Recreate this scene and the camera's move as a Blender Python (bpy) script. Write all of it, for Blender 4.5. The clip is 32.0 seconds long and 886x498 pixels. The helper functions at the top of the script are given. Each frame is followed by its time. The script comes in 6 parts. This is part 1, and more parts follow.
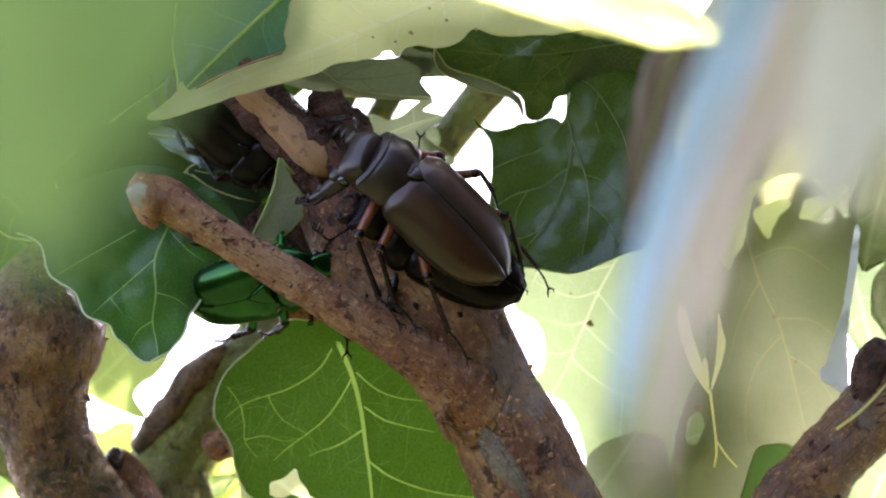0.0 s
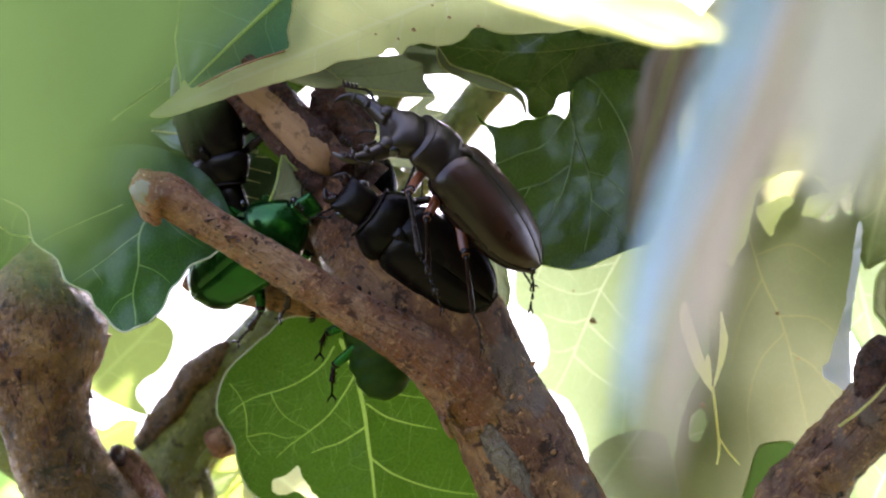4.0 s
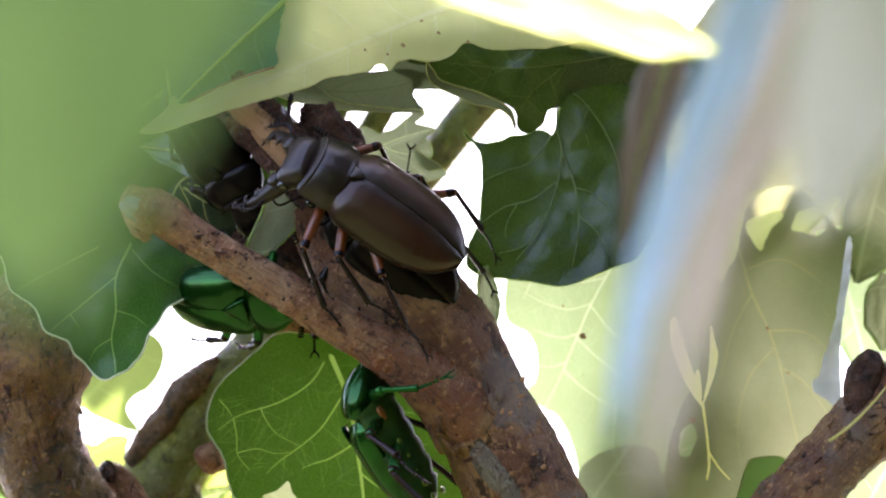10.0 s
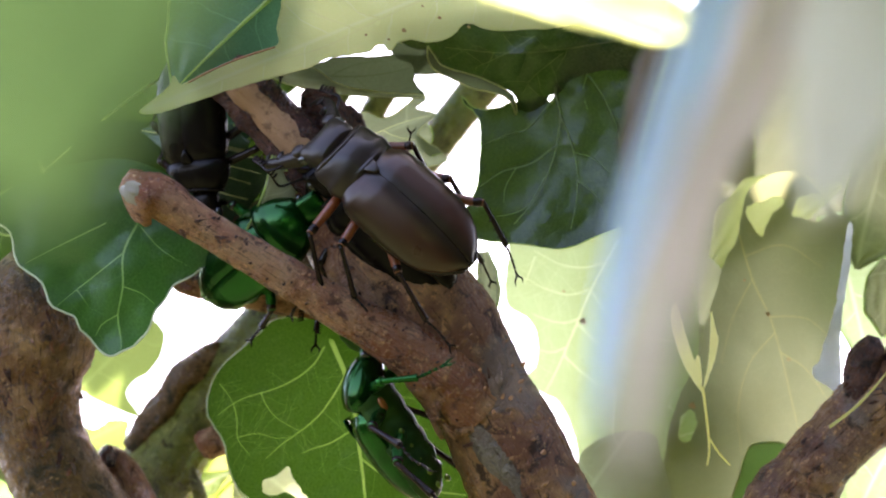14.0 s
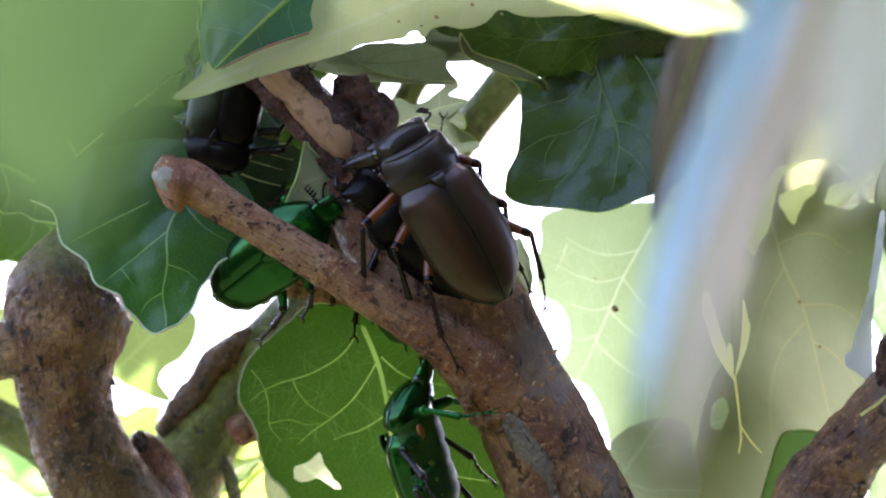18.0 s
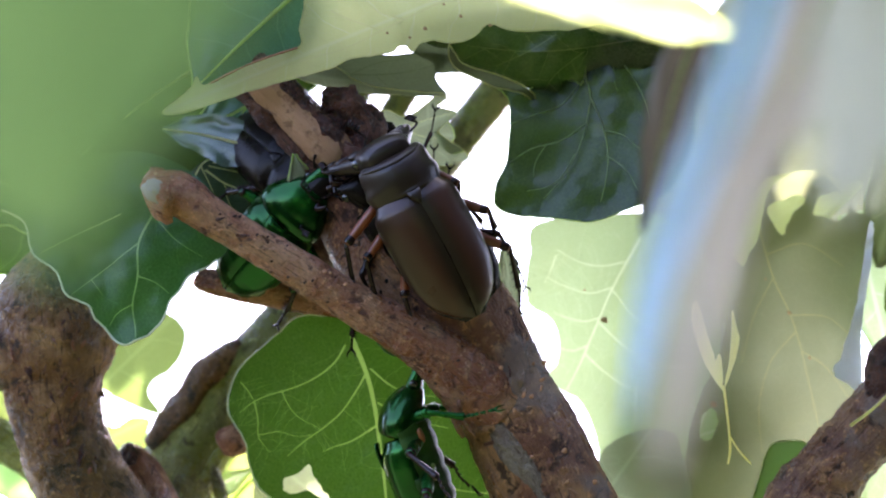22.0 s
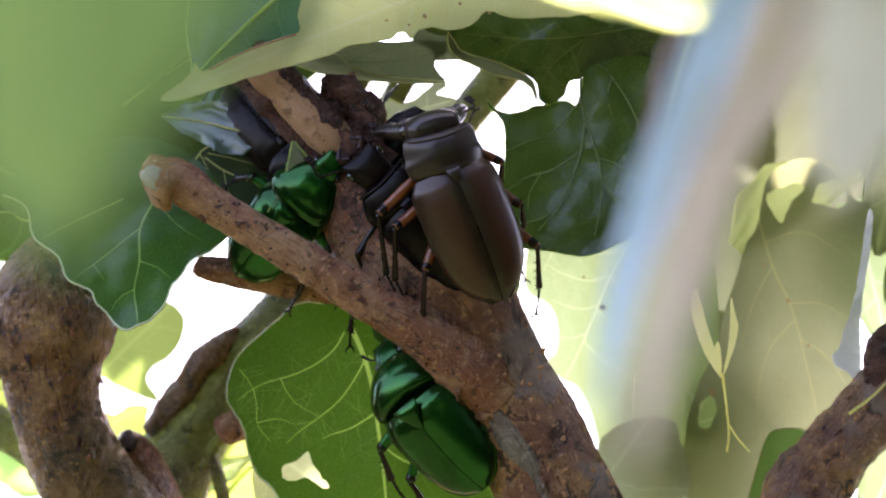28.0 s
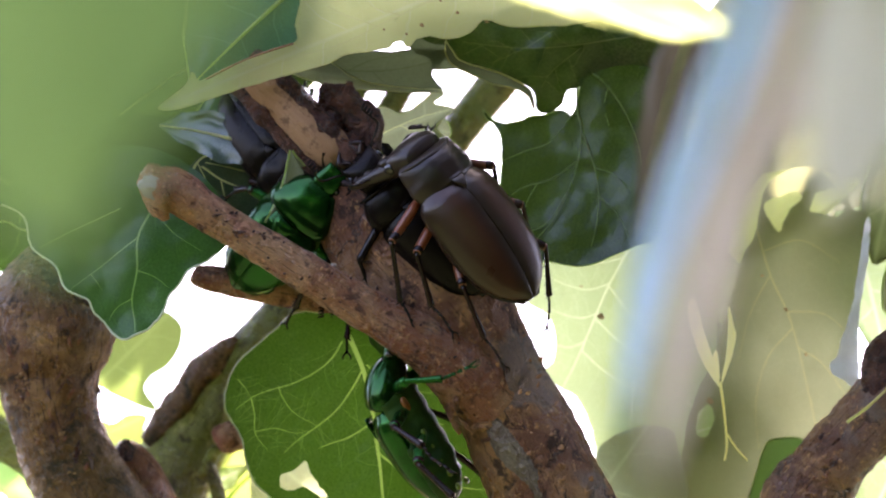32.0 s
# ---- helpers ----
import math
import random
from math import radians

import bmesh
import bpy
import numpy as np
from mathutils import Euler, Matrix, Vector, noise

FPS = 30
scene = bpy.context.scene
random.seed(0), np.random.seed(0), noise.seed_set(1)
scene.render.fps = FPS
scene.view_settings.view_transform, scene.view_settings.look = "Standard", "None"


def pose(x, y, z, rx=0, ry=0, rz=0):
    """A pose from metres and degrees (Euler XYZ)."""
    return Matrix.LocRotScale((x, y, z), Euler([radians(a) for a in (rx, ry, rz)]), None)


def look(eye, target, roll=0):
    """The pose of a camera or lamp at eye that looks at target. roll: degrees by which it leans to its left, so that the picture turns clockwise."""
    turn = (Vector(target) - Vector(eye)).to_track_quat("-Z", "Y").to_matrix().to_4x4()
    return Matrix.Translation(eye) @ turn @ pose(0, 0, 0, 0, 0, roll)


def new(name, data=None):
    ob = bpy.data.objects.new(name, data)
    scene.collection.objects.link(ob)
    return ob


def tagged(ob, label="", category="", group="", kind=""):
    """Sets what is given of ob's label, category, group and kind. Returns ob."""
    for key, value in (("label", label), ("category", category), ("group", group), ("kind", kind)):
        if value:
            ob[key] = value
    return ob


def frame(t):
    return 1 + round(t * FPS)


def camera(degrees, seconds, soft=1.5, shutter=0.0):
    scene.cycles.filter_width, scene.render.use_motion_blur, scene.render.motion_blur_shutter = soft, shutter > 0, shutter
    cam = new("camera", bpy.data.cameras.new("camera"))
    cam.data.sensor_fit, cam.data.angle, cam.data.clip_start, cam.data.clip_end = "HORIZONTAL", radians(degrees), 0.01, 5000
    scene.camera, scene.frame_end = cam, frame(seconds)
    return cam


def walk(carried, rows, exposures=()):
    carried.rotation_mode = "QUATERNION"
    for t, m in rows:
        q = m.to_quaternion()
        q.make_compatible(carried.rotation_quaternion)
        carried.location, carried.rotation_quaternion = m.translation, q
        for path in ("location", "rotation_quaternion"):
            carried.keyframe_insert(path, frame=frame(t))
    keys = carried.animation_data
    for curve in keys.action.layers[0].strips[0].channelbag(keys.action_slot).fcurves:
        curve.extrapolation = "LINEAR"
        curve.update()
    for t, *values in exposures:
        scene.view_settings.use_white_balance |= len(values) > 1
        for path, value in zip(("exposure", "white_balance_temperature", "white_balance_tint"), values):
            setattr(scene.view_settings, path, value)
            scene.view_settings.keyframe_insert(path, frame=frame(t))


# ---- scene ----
from mathutils import geometry

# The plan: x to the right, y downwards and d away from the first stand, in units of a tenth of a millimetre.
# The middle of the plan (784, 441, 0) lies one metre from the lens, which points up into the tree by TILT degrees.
TILT, EYE, LENS = 15.0, 1.6, 9.0
UNIT = 2 * math.tan(radians(LENS / 2)) / 1568
BASE = pose(0, 0, EYE, TILT, 0, 0)
CAM = BASE @ pose(0, 0, 0, 90, 0, 0)


def plan(x, y, d=0.0):
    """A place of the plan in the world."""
    f = 1 + d * UNIT
    return BASE @ Vector(((x - 784) * UNIT * f, f, (441 - y) * UNIT * f))


def stand(dx, dy, roll):
    """The camera's turn for a small drift of its aim."""
    turn = Matrix.Rotation(math.atan(dx * UNIT), 4, "Y") @ Matrix.Rotation(math.atan(dy * UNIT), 4, "X")
    return CAM @ turn @ Matrix.Rotation(radians(roll), 4, "Z")


cam = camera(LENS, 32.0, soft=2.0)
cam.data.dof.use_dof = True
cam.data.dof.focus_distance = 0.985
cam.data.dof.aperture_fstop = 22.0
PATH = [
    (0, 0.0, 0.0, 0.00),
    (0.5, 1.1, -2.8, -0.00),
    (1, 1.3, -7.9, 0.02),
    (1.5, 3.4, -10.7, 0.03),
    (2, 7.0, -14.8, 0.09),
    (2.5, 6.1, -12.8, 0.05),
    (3, 9.7, -13.9, 0.08),
    (3.5, 7.2, -8.3, 0.06),
    (5.5, 3.3, -2.7, -0.00),
    (6, 3.7, -2.4, 0.03),
    (6.5, 1.0, -0.1, 0.00),
    (7, 2.0, 1.2, 0.01),
    (7.5, -1.2, 4.0, -0.02),
    (8, -1.5, 8.0, -0.01),
    (8.5, -3.7, 12.8, -0.06),
    (9, -7.8, 16.6, -0.11),
    (9.5, -9.7, 21.2, -0.11),
    (10, -13.5, 22.2, -0.08),
    (10.5, -13.5, 20.3, -0.05),
    (11, -15.1, 17.7, -0.06),
    (11.5, -16.6, 8.4, 0.02),
    (12, -27.4, 22.6, -0.09),
    (12.5, -15.3, 13.8, 0.01),
    (13, -22.9, 23.5, -0.08),
    (13.5, -20.9, 8.7, -0.01),
    (14, -12.5, -4.2, 0.04),
    (14.5, -14.3, -1.9, 0.02),
    (16.5, 30.7, -30.8, 0.21),
    (17, 32.4, -26.3, 0.19),
    (17.5, 37.4, -28.1, 0.23),
    (18, 44.2, -27.5, 0.21),
    (18.5, 36.9, -18.4, 0.25),
    (19, 38.1, -14.2, 0.19),
    (19.5, 41.8, -14.2, 0.23),
    (20, 34.9, -4.4, 0.12),
    (20.5, 36.5, -11.1, 0.22),
    (21, 32.0, -8.5, 0.15),
    (21.5, 24.6, -5.9, 0.09),
    (22, 24.7, -7.2, 0.09),
    (22.5, 15.5, 8.1, -0.03),
    (23, 10.5, 5.1, 0.01),
    (23.5, 13.9, -1.8, 0.04),
    (24, 8.8, -11.7, 0.10),
    (24.5, 13.0, -16.6, 0.11),
    (25, 9.2, -18.0, 0.10),
    (25.5, 13.0, -16.9, 0.07),
    (27.5, 21.1, -32.7, 0.18),
    (28, 22.9, -29.4, 0.16),
    (28.5, 22.3, -33.0, 0.20),
    (29, 26.0, -24.9, 0.14),
    (29.5, 25.7, -32.8, 0.20),
    (30, 32.3, -34.6, 0.26),
    (30.5, 29.3, -28.3, 0.20),
    (31, 23.5, -21.5, 0.14),
    (31.5, 27.8, -17.7, 0.16),
    (32, 18.8, -13.3, 0.10),
]
walk(cam, [(t, stand(dx, dy, roll)) for t, dx, dy, roll in PATH], exposures=((0, 3.17, 7050, 29), (14.5, 3.17, 7050, 29), (16.5, 3.1, 6350, 29), (23.2, 3.1, 6350, 29), (24, 3.1, 7050, 32), (32, 3.1, 7100, 33)))

# ---- light ----
SUN_UP, SUN_TURN = 58.0, 20.0
world = bpy.data.worlds.new("sky")
scene.world = world
world.use_nodes = True
wn = world.node_tree
sky = wn.nodes.new("ShaderNodeTexSky")
sky.sky_type, sky.sun_disc = "NISHITA", False
sky.sun_elevation, sky.sun_rotation = radians(SUN_UP), radians(SUN_TURN)
sky.air_density, sky.dust_density = 1.0, 3.0
wn.links.new(sky.outputs[0], wn.nodes["Background"].inputs[0])
wn.nodes["Background"].inputs[1].default_value = 0.15
sun = new("sun", bpy.data.lights.new("sun", "SUN"))
sun.data.energy, sun.data.angle, sun.data.color = 4.0, radians(0.5), (1.0, 0.94, 0.84)
sun.matrix_basis = look(
    Vector((math.sin(radians(SUN_TURN)) * math.cos(radians(SUN_UP)), math.cos(radians(SUN_TURN)) * math.cos(radians(SUN_UP)), math.sin(radians(SUN_UP)))) * 5,
    (0, 0, 0))


# ---- materials ----
class Nodes:
    """A short way to write node materials."""

    def __init__(self, name):
        self.mat = bpy.data.materials.new(name)
        self.mat.use_nodes = True
        self.t = self.mat.node_tree
        self.p = self.t.nodes["Principled BSDF"]
        self.out = self.t.nodes["Material Output"]

    def add(self, kind, **values):
        n = self.t.nodes.new("ShaderNode" + kind)
        for k, v in values.items():
            self.put(n, k, v)
        return n

    def put(self, n, key, v):
        k = key.replace("_", " ")
        if k.isdigit():
            sock = n.inputs[int(k)]
        else:
            sock = n.inputs[k]
        if isinstance(v, bpy.types.NodeSocket):
            self.t.links.new(v, sock)
        else:
            sock.default_value = v

    def coords(self, kind="UV", scale=(1, 1, 1)):
        m = self.add("Mapping", Scale=scale)
        self.t.links.new(self.add("TexCoord").outputs[kind], m.inputs[0])
        return m.outputs[0]

    def noise(self, vec, scale, detail=4.0, rough=0.55):
        return self.add("TexNoise", Vector=vec, Scale=scale, Detail=detail, Roughness=rough).outputs["Fac"]

    def ramp(self, fac, *stops):
        n = self.add("ValToRGB", Fac=fac)
        els = n.color_ramp.elements
        while len(els) < len(stops):
            els.new(0.5)
        for e, (pos, col) in zip(els, stops):
            e.position = pos
            e.color = (*col, 1) if len(col) == 3 else col
        return n.outputs[0]

    def mix(self, fac, a, b, how="MIX"):
        n = self.t.nodes.new("ShaderNodeMix")
        n.data_type, n.blend_type = "RGBA", how
        for sock, v in ((n.inputs[0], fac), (n.inputs[6], a), (n.inputs[7], b)):
            if isinstance(v, bpy.types.NodeSocket):
                self.t.links.new(v, sock)
            elif isinstance(v, (int, float)):
                sock.default_value = v
            else:
                sock.default_value = (*v, 1)
        return n.outputs[2]

    def bump(self, height, strength, distance=0.001, under=None):
        n = self.add("Bump", Height=height, Strength=strength, Distance=distance)
        if under is not None:
            self.put(n, "Normal", under)
        return n.outputs[0]

    def shine(self, **values):
        for k, v in values.items():
            self.put(self.p, k, v)
        return self.mat


def leaf_material(name, top, vein, through_col, share=0.5, rough=0.42, net=0.55, spots=0.0, gloss=0.5, ribs=0.0):
    """A leaf blade: colour with a fine net of veins (in millimetres of its own map), gloss, and light that comes through it."""
    n = Nodes(name)
    uv = n.coords("UV")
    warp = n.add("TexNoise", Vector=uv, Scale=0.35, Detail=3.0)
    bent = n.mix(0.9, uv, warp.outputs["Color"], "ADD")
    cells = n.add("TexVoronoi", Vector=bent, Scale=0.34)
    cells.feature = "DISTANCE_TO_EDGE"
    fine = n.add("TexVoronoi", Vector=bent, Scale=0.75)
    fine.feature = "DISTANCE_TO_EDGE"
    line = n.ramp(cells.outputs["Distance"], (0.0, (0.26, 0.26, 0.26)), (0.03, (0, 0, 0)))
    thin = n.ramp(fine.outputs["Distance"], (0.0, (0.14, 0.14, 0.14)), (0.045, (0, 0, 0)))
    lines = n.mix(1.0, line, thin, "LIGHTEN")
    if ribs:
        # feather veins: lines that leave the middle at a slant, and the midrib
        def op(how, a, b=0.0, c=0.0):
            q = n.add("Math", **{"0": a, "1": b, "2": c})
            q.operation = how
            return q.outputs[0]

        sep = n.add("SeparateXYZ", Vector=uv)
        bendy = op("MULTIPLY_ADD", n.noise(uv, 0.12, 2.0), 5.0, sep.outputs[0])
        across = op("ABSOLUTE", sep.outputs[1])
        odd = op("MULTIPLY", op("GREATER_THAN", sep.outputs[1], 0.0), 3.3)
        slant = op("SUBTRACT", op("ADD", bendy, odd), op("MULTIPLY", op("POWER", across, 0.9), 0.75))
        near = op("ABSOLUTE", op("SUBTRACT", op("FRACT", op("DIVIDE", slant, 8.2)), 0.5))
        thick = op("MULTIPLY_ADD", across, -0.001, 0.034)
        side = op("SUBTRACT", 1.0, op("SMOOTH_MIN", op("DIVIDE", near, thick), 1.0, 0.2))
        main = op("SUBTRACT", 1.0, op("SMOOTH_MIN", op("DIVIDE", across, 0.55), 1.0, 0.3))
        strong = op("MULTIPLY", op("MAXIMUM", side, main), ribs)
        lines = n.mix(1.0, lines, strong, "LIGHTEN")
    blotch = n.noise(uv, 0.09, 5.0)
    grain = n.noise(uv, 2.2, 3.0)
    dark = tuple(c * 0.68 for c in top)
    warm = tuple(c * k for c, k in zip(top, (1.35, 1.15, 0.9)))
    col = n.mix(n.ramp(blotch, (0.3, (0, 0, 0)), (0.7, (1, 1, 1))), dark, warm)
    col = n.mix(n.ramp(grain, (0.35, (0, 0, 0)), (0.75, (0.25, 0.25, 0.25))), col, vein)
    amount = n.add("Math", **{"0": lines, "1": net})
    amount.operation = "MULTIPLY"
    col = n.mix(amount.outputs[0], col, vein)
    if spots:
        rust = n.ramp(n.noise(uv, 0.16, 6.0, 0.7), (0.66, (0, 0, 0)), (0.72, (spots, spots, spots)))
        col = n.mix(rust, col, (0.13, 0.06, 0.025))
    lit = n.mix(amount.outputs[0], through_col, tuple(min(1, c * 2.2 + 0.06) for c in through_col))
    lit = n.mix(n.ramp(blotch, (0.35, (0, 0, 0)), (0.75, (0.5, 0.5, 0.5))), lit, tuple(c * 0.6 for c in through_col))
    relief = n.bump(lines, 0.35, 0.0002, n.bump(blotch, 0.5, 0.002))
    n.shine(Base_Color=col, Roughness=rough, Normal=relief, Specular_IOR_Level=gloss)
    tr = n.add("BsdfTranslucent", Color=lit)
    mixed = n.add("MixShader", **{"0": share, "1": n.p.outputs[0], "2": tr.outputs[0]})
    n.t.links.new(mixed.outputs[0], n.out.inputs[0])
    return n.mat


def bark_material(name, dark, mid, tan, plum, scale=1.0, patch=0.0, lichen=(0.2, 0.24, 0.2), moss=0.0, cracks=0.5):
    """Bark: ochre and plum blotches, dark notches, pale flecks, fissures along it and moist, glinting patches."""
    n = Nodes(name)
    obj = n.coords("Object")
    warp = n.add("TexNoise", Vector=obj, Scale=150.0 * scale, Detail=3.0)
    bent = n.mix(0.006, obj, warp.outputs["Color"], "ADD")
    big = n.noise(bent, 95 * scale, 5.0, 0.6)
    other = n.noise(obj, 62 * scale, 4.0, 0.6)
    med = n.noise(bent, 300 * scale, 6.0, 0.68)
    small = n.noise(obj, 950 * scale, 4.0, 0.7)
    streak = n.noise(n.coords("UV", (1.3, 0.16, 1)), 0.9, 5.0, 0.7)
    col = n.ramp(big, (0.38, mid), (0.46, mid), (0.6, tan))
    col = n.mix(n.ramp(other, (0.48, (0, 0, 0)), (0.6, (0.75, 0.75, 0.75))), col, plum)
    col = n.mix(n.ramp(med, (0.37, (0.9, 0.9, 0.9)), (0.45, (0, 0, 0))), col, dark)
    col = n.mix(n.ramp(med, (0.56, (0, 0, 0)), (0.7, (0.6, 0.6, 0.6))), col, tan)
    col = n.mix(n.ramp(streak, (0.36, (0.85, 0.85, 0.85)), (0.44, (0, 0, 0))), col, dark)
    col = n.mix(n.ramp(small, (0.32, (0.5, 0.5, 0.5)), (0.4, (0, 0, 0))), col, dark)
    col = n.mix(n.ramp(small, (0.57, (0, 0, 0)), (0.64, (0.7, 0.7, 0.7))), col, tuple(min(1, c * 1.35) for c in tan))
    cell = n.add("TexVoronoi", Vector=n.mix(0.02, n.coords("Object", (1, 1, 0.6)), warp.outputs["Color"], "ADD"), Scale=150.0 * scale)
    cell.feature = "DISTANCE_TO_EDGE"
    crack = n.mix(1.0, n.ramp(cell.outputs["Distance"], (0.0, (1, 1, 1)), (0.045, (0, 0, 0))), n.ramp(n.noise(obj, 80 * scale, 2.0), (0.5, (0, 0, 0)), (0.56, (cracks, cracks, cracks))), "MULTIPLY")
    col = n.mix(crack, col, tuple(c * 0.4 for c in dark))
    if patch:
        grey = n.ramp(n.noise(bent, 55.0 * scale, 3.0), (0.58, (0, 0, 0)), (0.62, (patch, patch, patch)))
        col = n.mix(grey, col, lichen)
    if moss:
        green = n.ramp(n.noise(obj, 38.0 * scale, 3.0), (0.45, (0, 0, 0)), (0.62, (moss, moss, moss)))
        col = n.mix(green, col, (0.13, 0.13, 0.035))
    rise = n.mix(0.4, n.mix(0.45, med, streak), small)
    relief = n.bump(crack, 0.6, -0.0006, n.bump(rise, 1.0, 0.008, n.bump(big, 0.8, 0.006)))
    return n.shine(Base_Color=col, Roughness=n.ramp(n.mix(0.5, med, other), (0.42, (0.6, 0.6, 0.6)), (0.55, (0.21, 0.21, 0.21))), Normal=relief, Specular_IOR_Level=0.45)


def wood_material(name, a, b):
    """Bare weathered wood with fibres along it."""
    n = Nodes(name)
    grain = n.noise(n.coords("UV", (2.2, 0.12, 1)), 1.0, 6.0, 0.7)
    dirt = n.noise(n.coords("Object"), 420.0, 6.0, 0.7)
    col = n.mix(grain, a, b)
    col = n.mix(n.ramp(dirt, (0.52, (0, 0, 0)), (0.64, (0.7, 0.7, 0.7))), col, tuple(c * 0.35 for c in a))
    return n.shine(Base_Color=col, Roughness=0.65, Normal=n.bump(n.mix(0.5, grain, dirt), 0.9, 0.002), Specular_IOR_Level=0.25)


def shell_material(name, col, edge, rough=0.3, metal=0.0, coat=0.3, scale=700.0, pits=0.25, glow=None, ior=1.5, gloss=0.5, coat_rough=0.12):
    """A beetle's hard skin: tone that shifts in patches, fine pits and scratches."""
    n = Nodes(name)
    obj = n.coords("Object")
    tone = n.noise(obj, 110.0, 4.0)
    pit = n.noise(obj, scale * 6, 2.0, 0.6)
    scratch = n.noise(n.coords("Object", (1, 0.15, 1)), scale * 3, 3.0, 0.7)
    c = n.mix(n.ramp(tone, (0.35, (0, 0, 0)), (0.68, (1, 1, 1))), col, edge)
    c = n.mix(n.ramp(scratch, (0.6, (0, 0, 0)), (0.8, (0.35, 0.35, 0.35))), c, tuple(x * 0.45 for x in col))
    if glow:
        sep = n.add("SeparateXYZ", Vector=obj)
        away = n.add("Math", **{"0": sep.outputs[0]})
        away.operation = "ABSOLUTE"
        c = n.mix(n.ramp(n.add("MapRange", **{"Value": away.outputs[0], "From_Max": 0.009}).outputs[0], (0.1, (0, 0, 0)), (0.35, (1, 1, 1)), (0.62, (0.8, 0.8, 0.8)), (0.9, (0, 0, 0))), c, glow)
    return n.shine(Base_Color=c, Metallic=metal, Coat_Weight=coat, Coat_Roughness=coat_rough, Coat_IOR=ior, Specular_IOR_Level=gloss,
                   Roughness=n.ramp(tone, (0.3, (rough * 0.8,) * 3), (0.7, (min(1, rough * 1.35),) * 3)),
                   Normal=n.bump(pit, pits, 0.0002))


def plain_material(name, col, rough=0.6, spread=0.3, scale=400.0, gloss=0.4):
    n = Nodes(name)
    v = n.noise(n.coords("Object"), scale, 4.0)
    c = n.mix(v, tuple(x * (1 - spread) for x in col), tuple(min(1, x * (1 + spread)) for x in col))
    return n.shine(Base_Color=c, Roughness=rough, Specular_IOR_Level=gloss, Normal=n.bump(v, 0.3, 0.0004))


M_SHADE_LEAF = leaf_material("shade leaf", (0.012, 0.056, 0.017), (0.2, 0.34, 0.14), (0.03, 0.12, 0.014), 0.42, 0.36, 0.75, 0.0, 0.5, 0.9)
# near-black copy of the leaf: shade is put into its colour
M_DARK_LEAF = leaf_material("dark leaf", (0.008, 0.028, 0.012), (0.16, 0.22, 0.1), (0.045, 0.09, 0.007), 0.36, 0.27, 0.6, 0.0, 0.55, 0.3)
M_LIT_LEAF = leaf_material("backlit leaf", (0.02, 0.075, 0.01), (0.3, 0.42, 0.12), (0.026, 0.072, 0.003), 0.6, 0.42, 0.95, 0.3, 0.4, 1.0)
M_PALE_LEAF = leaf_material("pale leaf underside", (0.5, 0.55, 0.33), (0.55, 0.58, 0.34), (0.8, 0.86, 0.36), 0.58, 0.6, 0.45, 0.5, 0.25, 0.8)
# bright leaf tone, also used to imitate sun patches
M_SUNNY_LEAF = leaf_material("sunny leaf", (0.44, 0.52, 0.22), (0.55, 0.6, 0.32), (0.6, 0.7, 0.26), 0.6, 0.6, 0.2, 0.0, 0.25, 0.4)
M_LIME_LEAF = leaf_material("lime leaf", (0.2, 0.3, 0.08), (0.46, 0.54, 0.28), (0.52, 0.7, 0.34), 0.6, 0.5, 0.6, 0.0, 0.3, 0.9)
M_FAR_LEAF = leaf_material("yellow-green leaf", (0.2, 0.27, 0.06), (0.34, 0.4, 0.14), (0.36, 0.45, 0.1), 0.5, 0.6, 0.3, 0.0, 0.3, 0.5)
M_OLIVE_LEAF = leaf_material("olive leaf", (0.13, 0.148, 0.075), (0.22, 0.25, 0.125), (0.29, 0.315, 0.17), 0.55, 0.55, 0.6, 0.45, 0.3, 0.6)
M_GREY_LEAF = leaf_material("grey leaf underside", (0.2, 0.235, 0.16), (0.36, 0.42, 0.28), (0.38, 0.45, 0.25), 0.42, 0.5, 0.45, 0.0, 0.4, 0.6)
M_FRESH_LEAF = leaf_material("fresh leaf", (0.09, 0.235, 0.06), (0.2, 0.37, 0.1), (0.26, 0.5, 0.14), 0.5, 0.6, 0.2, 0.0, 0.3)
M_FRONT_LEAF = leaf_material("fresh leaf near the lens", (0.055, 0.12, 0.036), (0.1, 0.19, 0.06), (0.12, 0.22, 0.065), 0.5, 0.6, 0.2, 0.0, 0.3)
M_TEAL_LEAF = leaf_material("teal leaf", (0.022, 0.09, 0.06), (0.14, 0.28, 0.18), (0.05, 0.2, 0.08), 0.4, 0.3, 0.6, 0.0, 0.8, 0.8)
M_GLARE_LEAF = leaf_material("glossy leaf", (0.05, 0.1, 0.065), (0.3, 0.38, 0.28), (0.06, 0.16, 0.05), 0.3, 0.3, 0.5, 0.0, 1.0)
M_GLARE_BLADE = leaf_material("glossy dark blade", (0.022, 0.045, 0.028), (0.2, 0.26, 0.18), (0.04, 0.09, 0.03), 0.3, 0.3, 0.3, 0.0, 0.8)
M_HAZE_LEAF = leaf_material("pale grey leaf", (0.38, 0.43, 0.38), (0.42, 0.46, 0.4), (0.52, 0.57, 0.49), 0.5, 0.6, 0.1, 0.0, 0.3)
# the sky's reflection is put into this blue base colour
M_BLUE_LEAF = leaf_material("leaf with painted sky reflection", (0.44, 0.7, 1.0), (0.48, 0.68, 0.95), (0.48, 0.73, 1.0), 0.4, 0.4, 0.1, 0.0, 0.8)
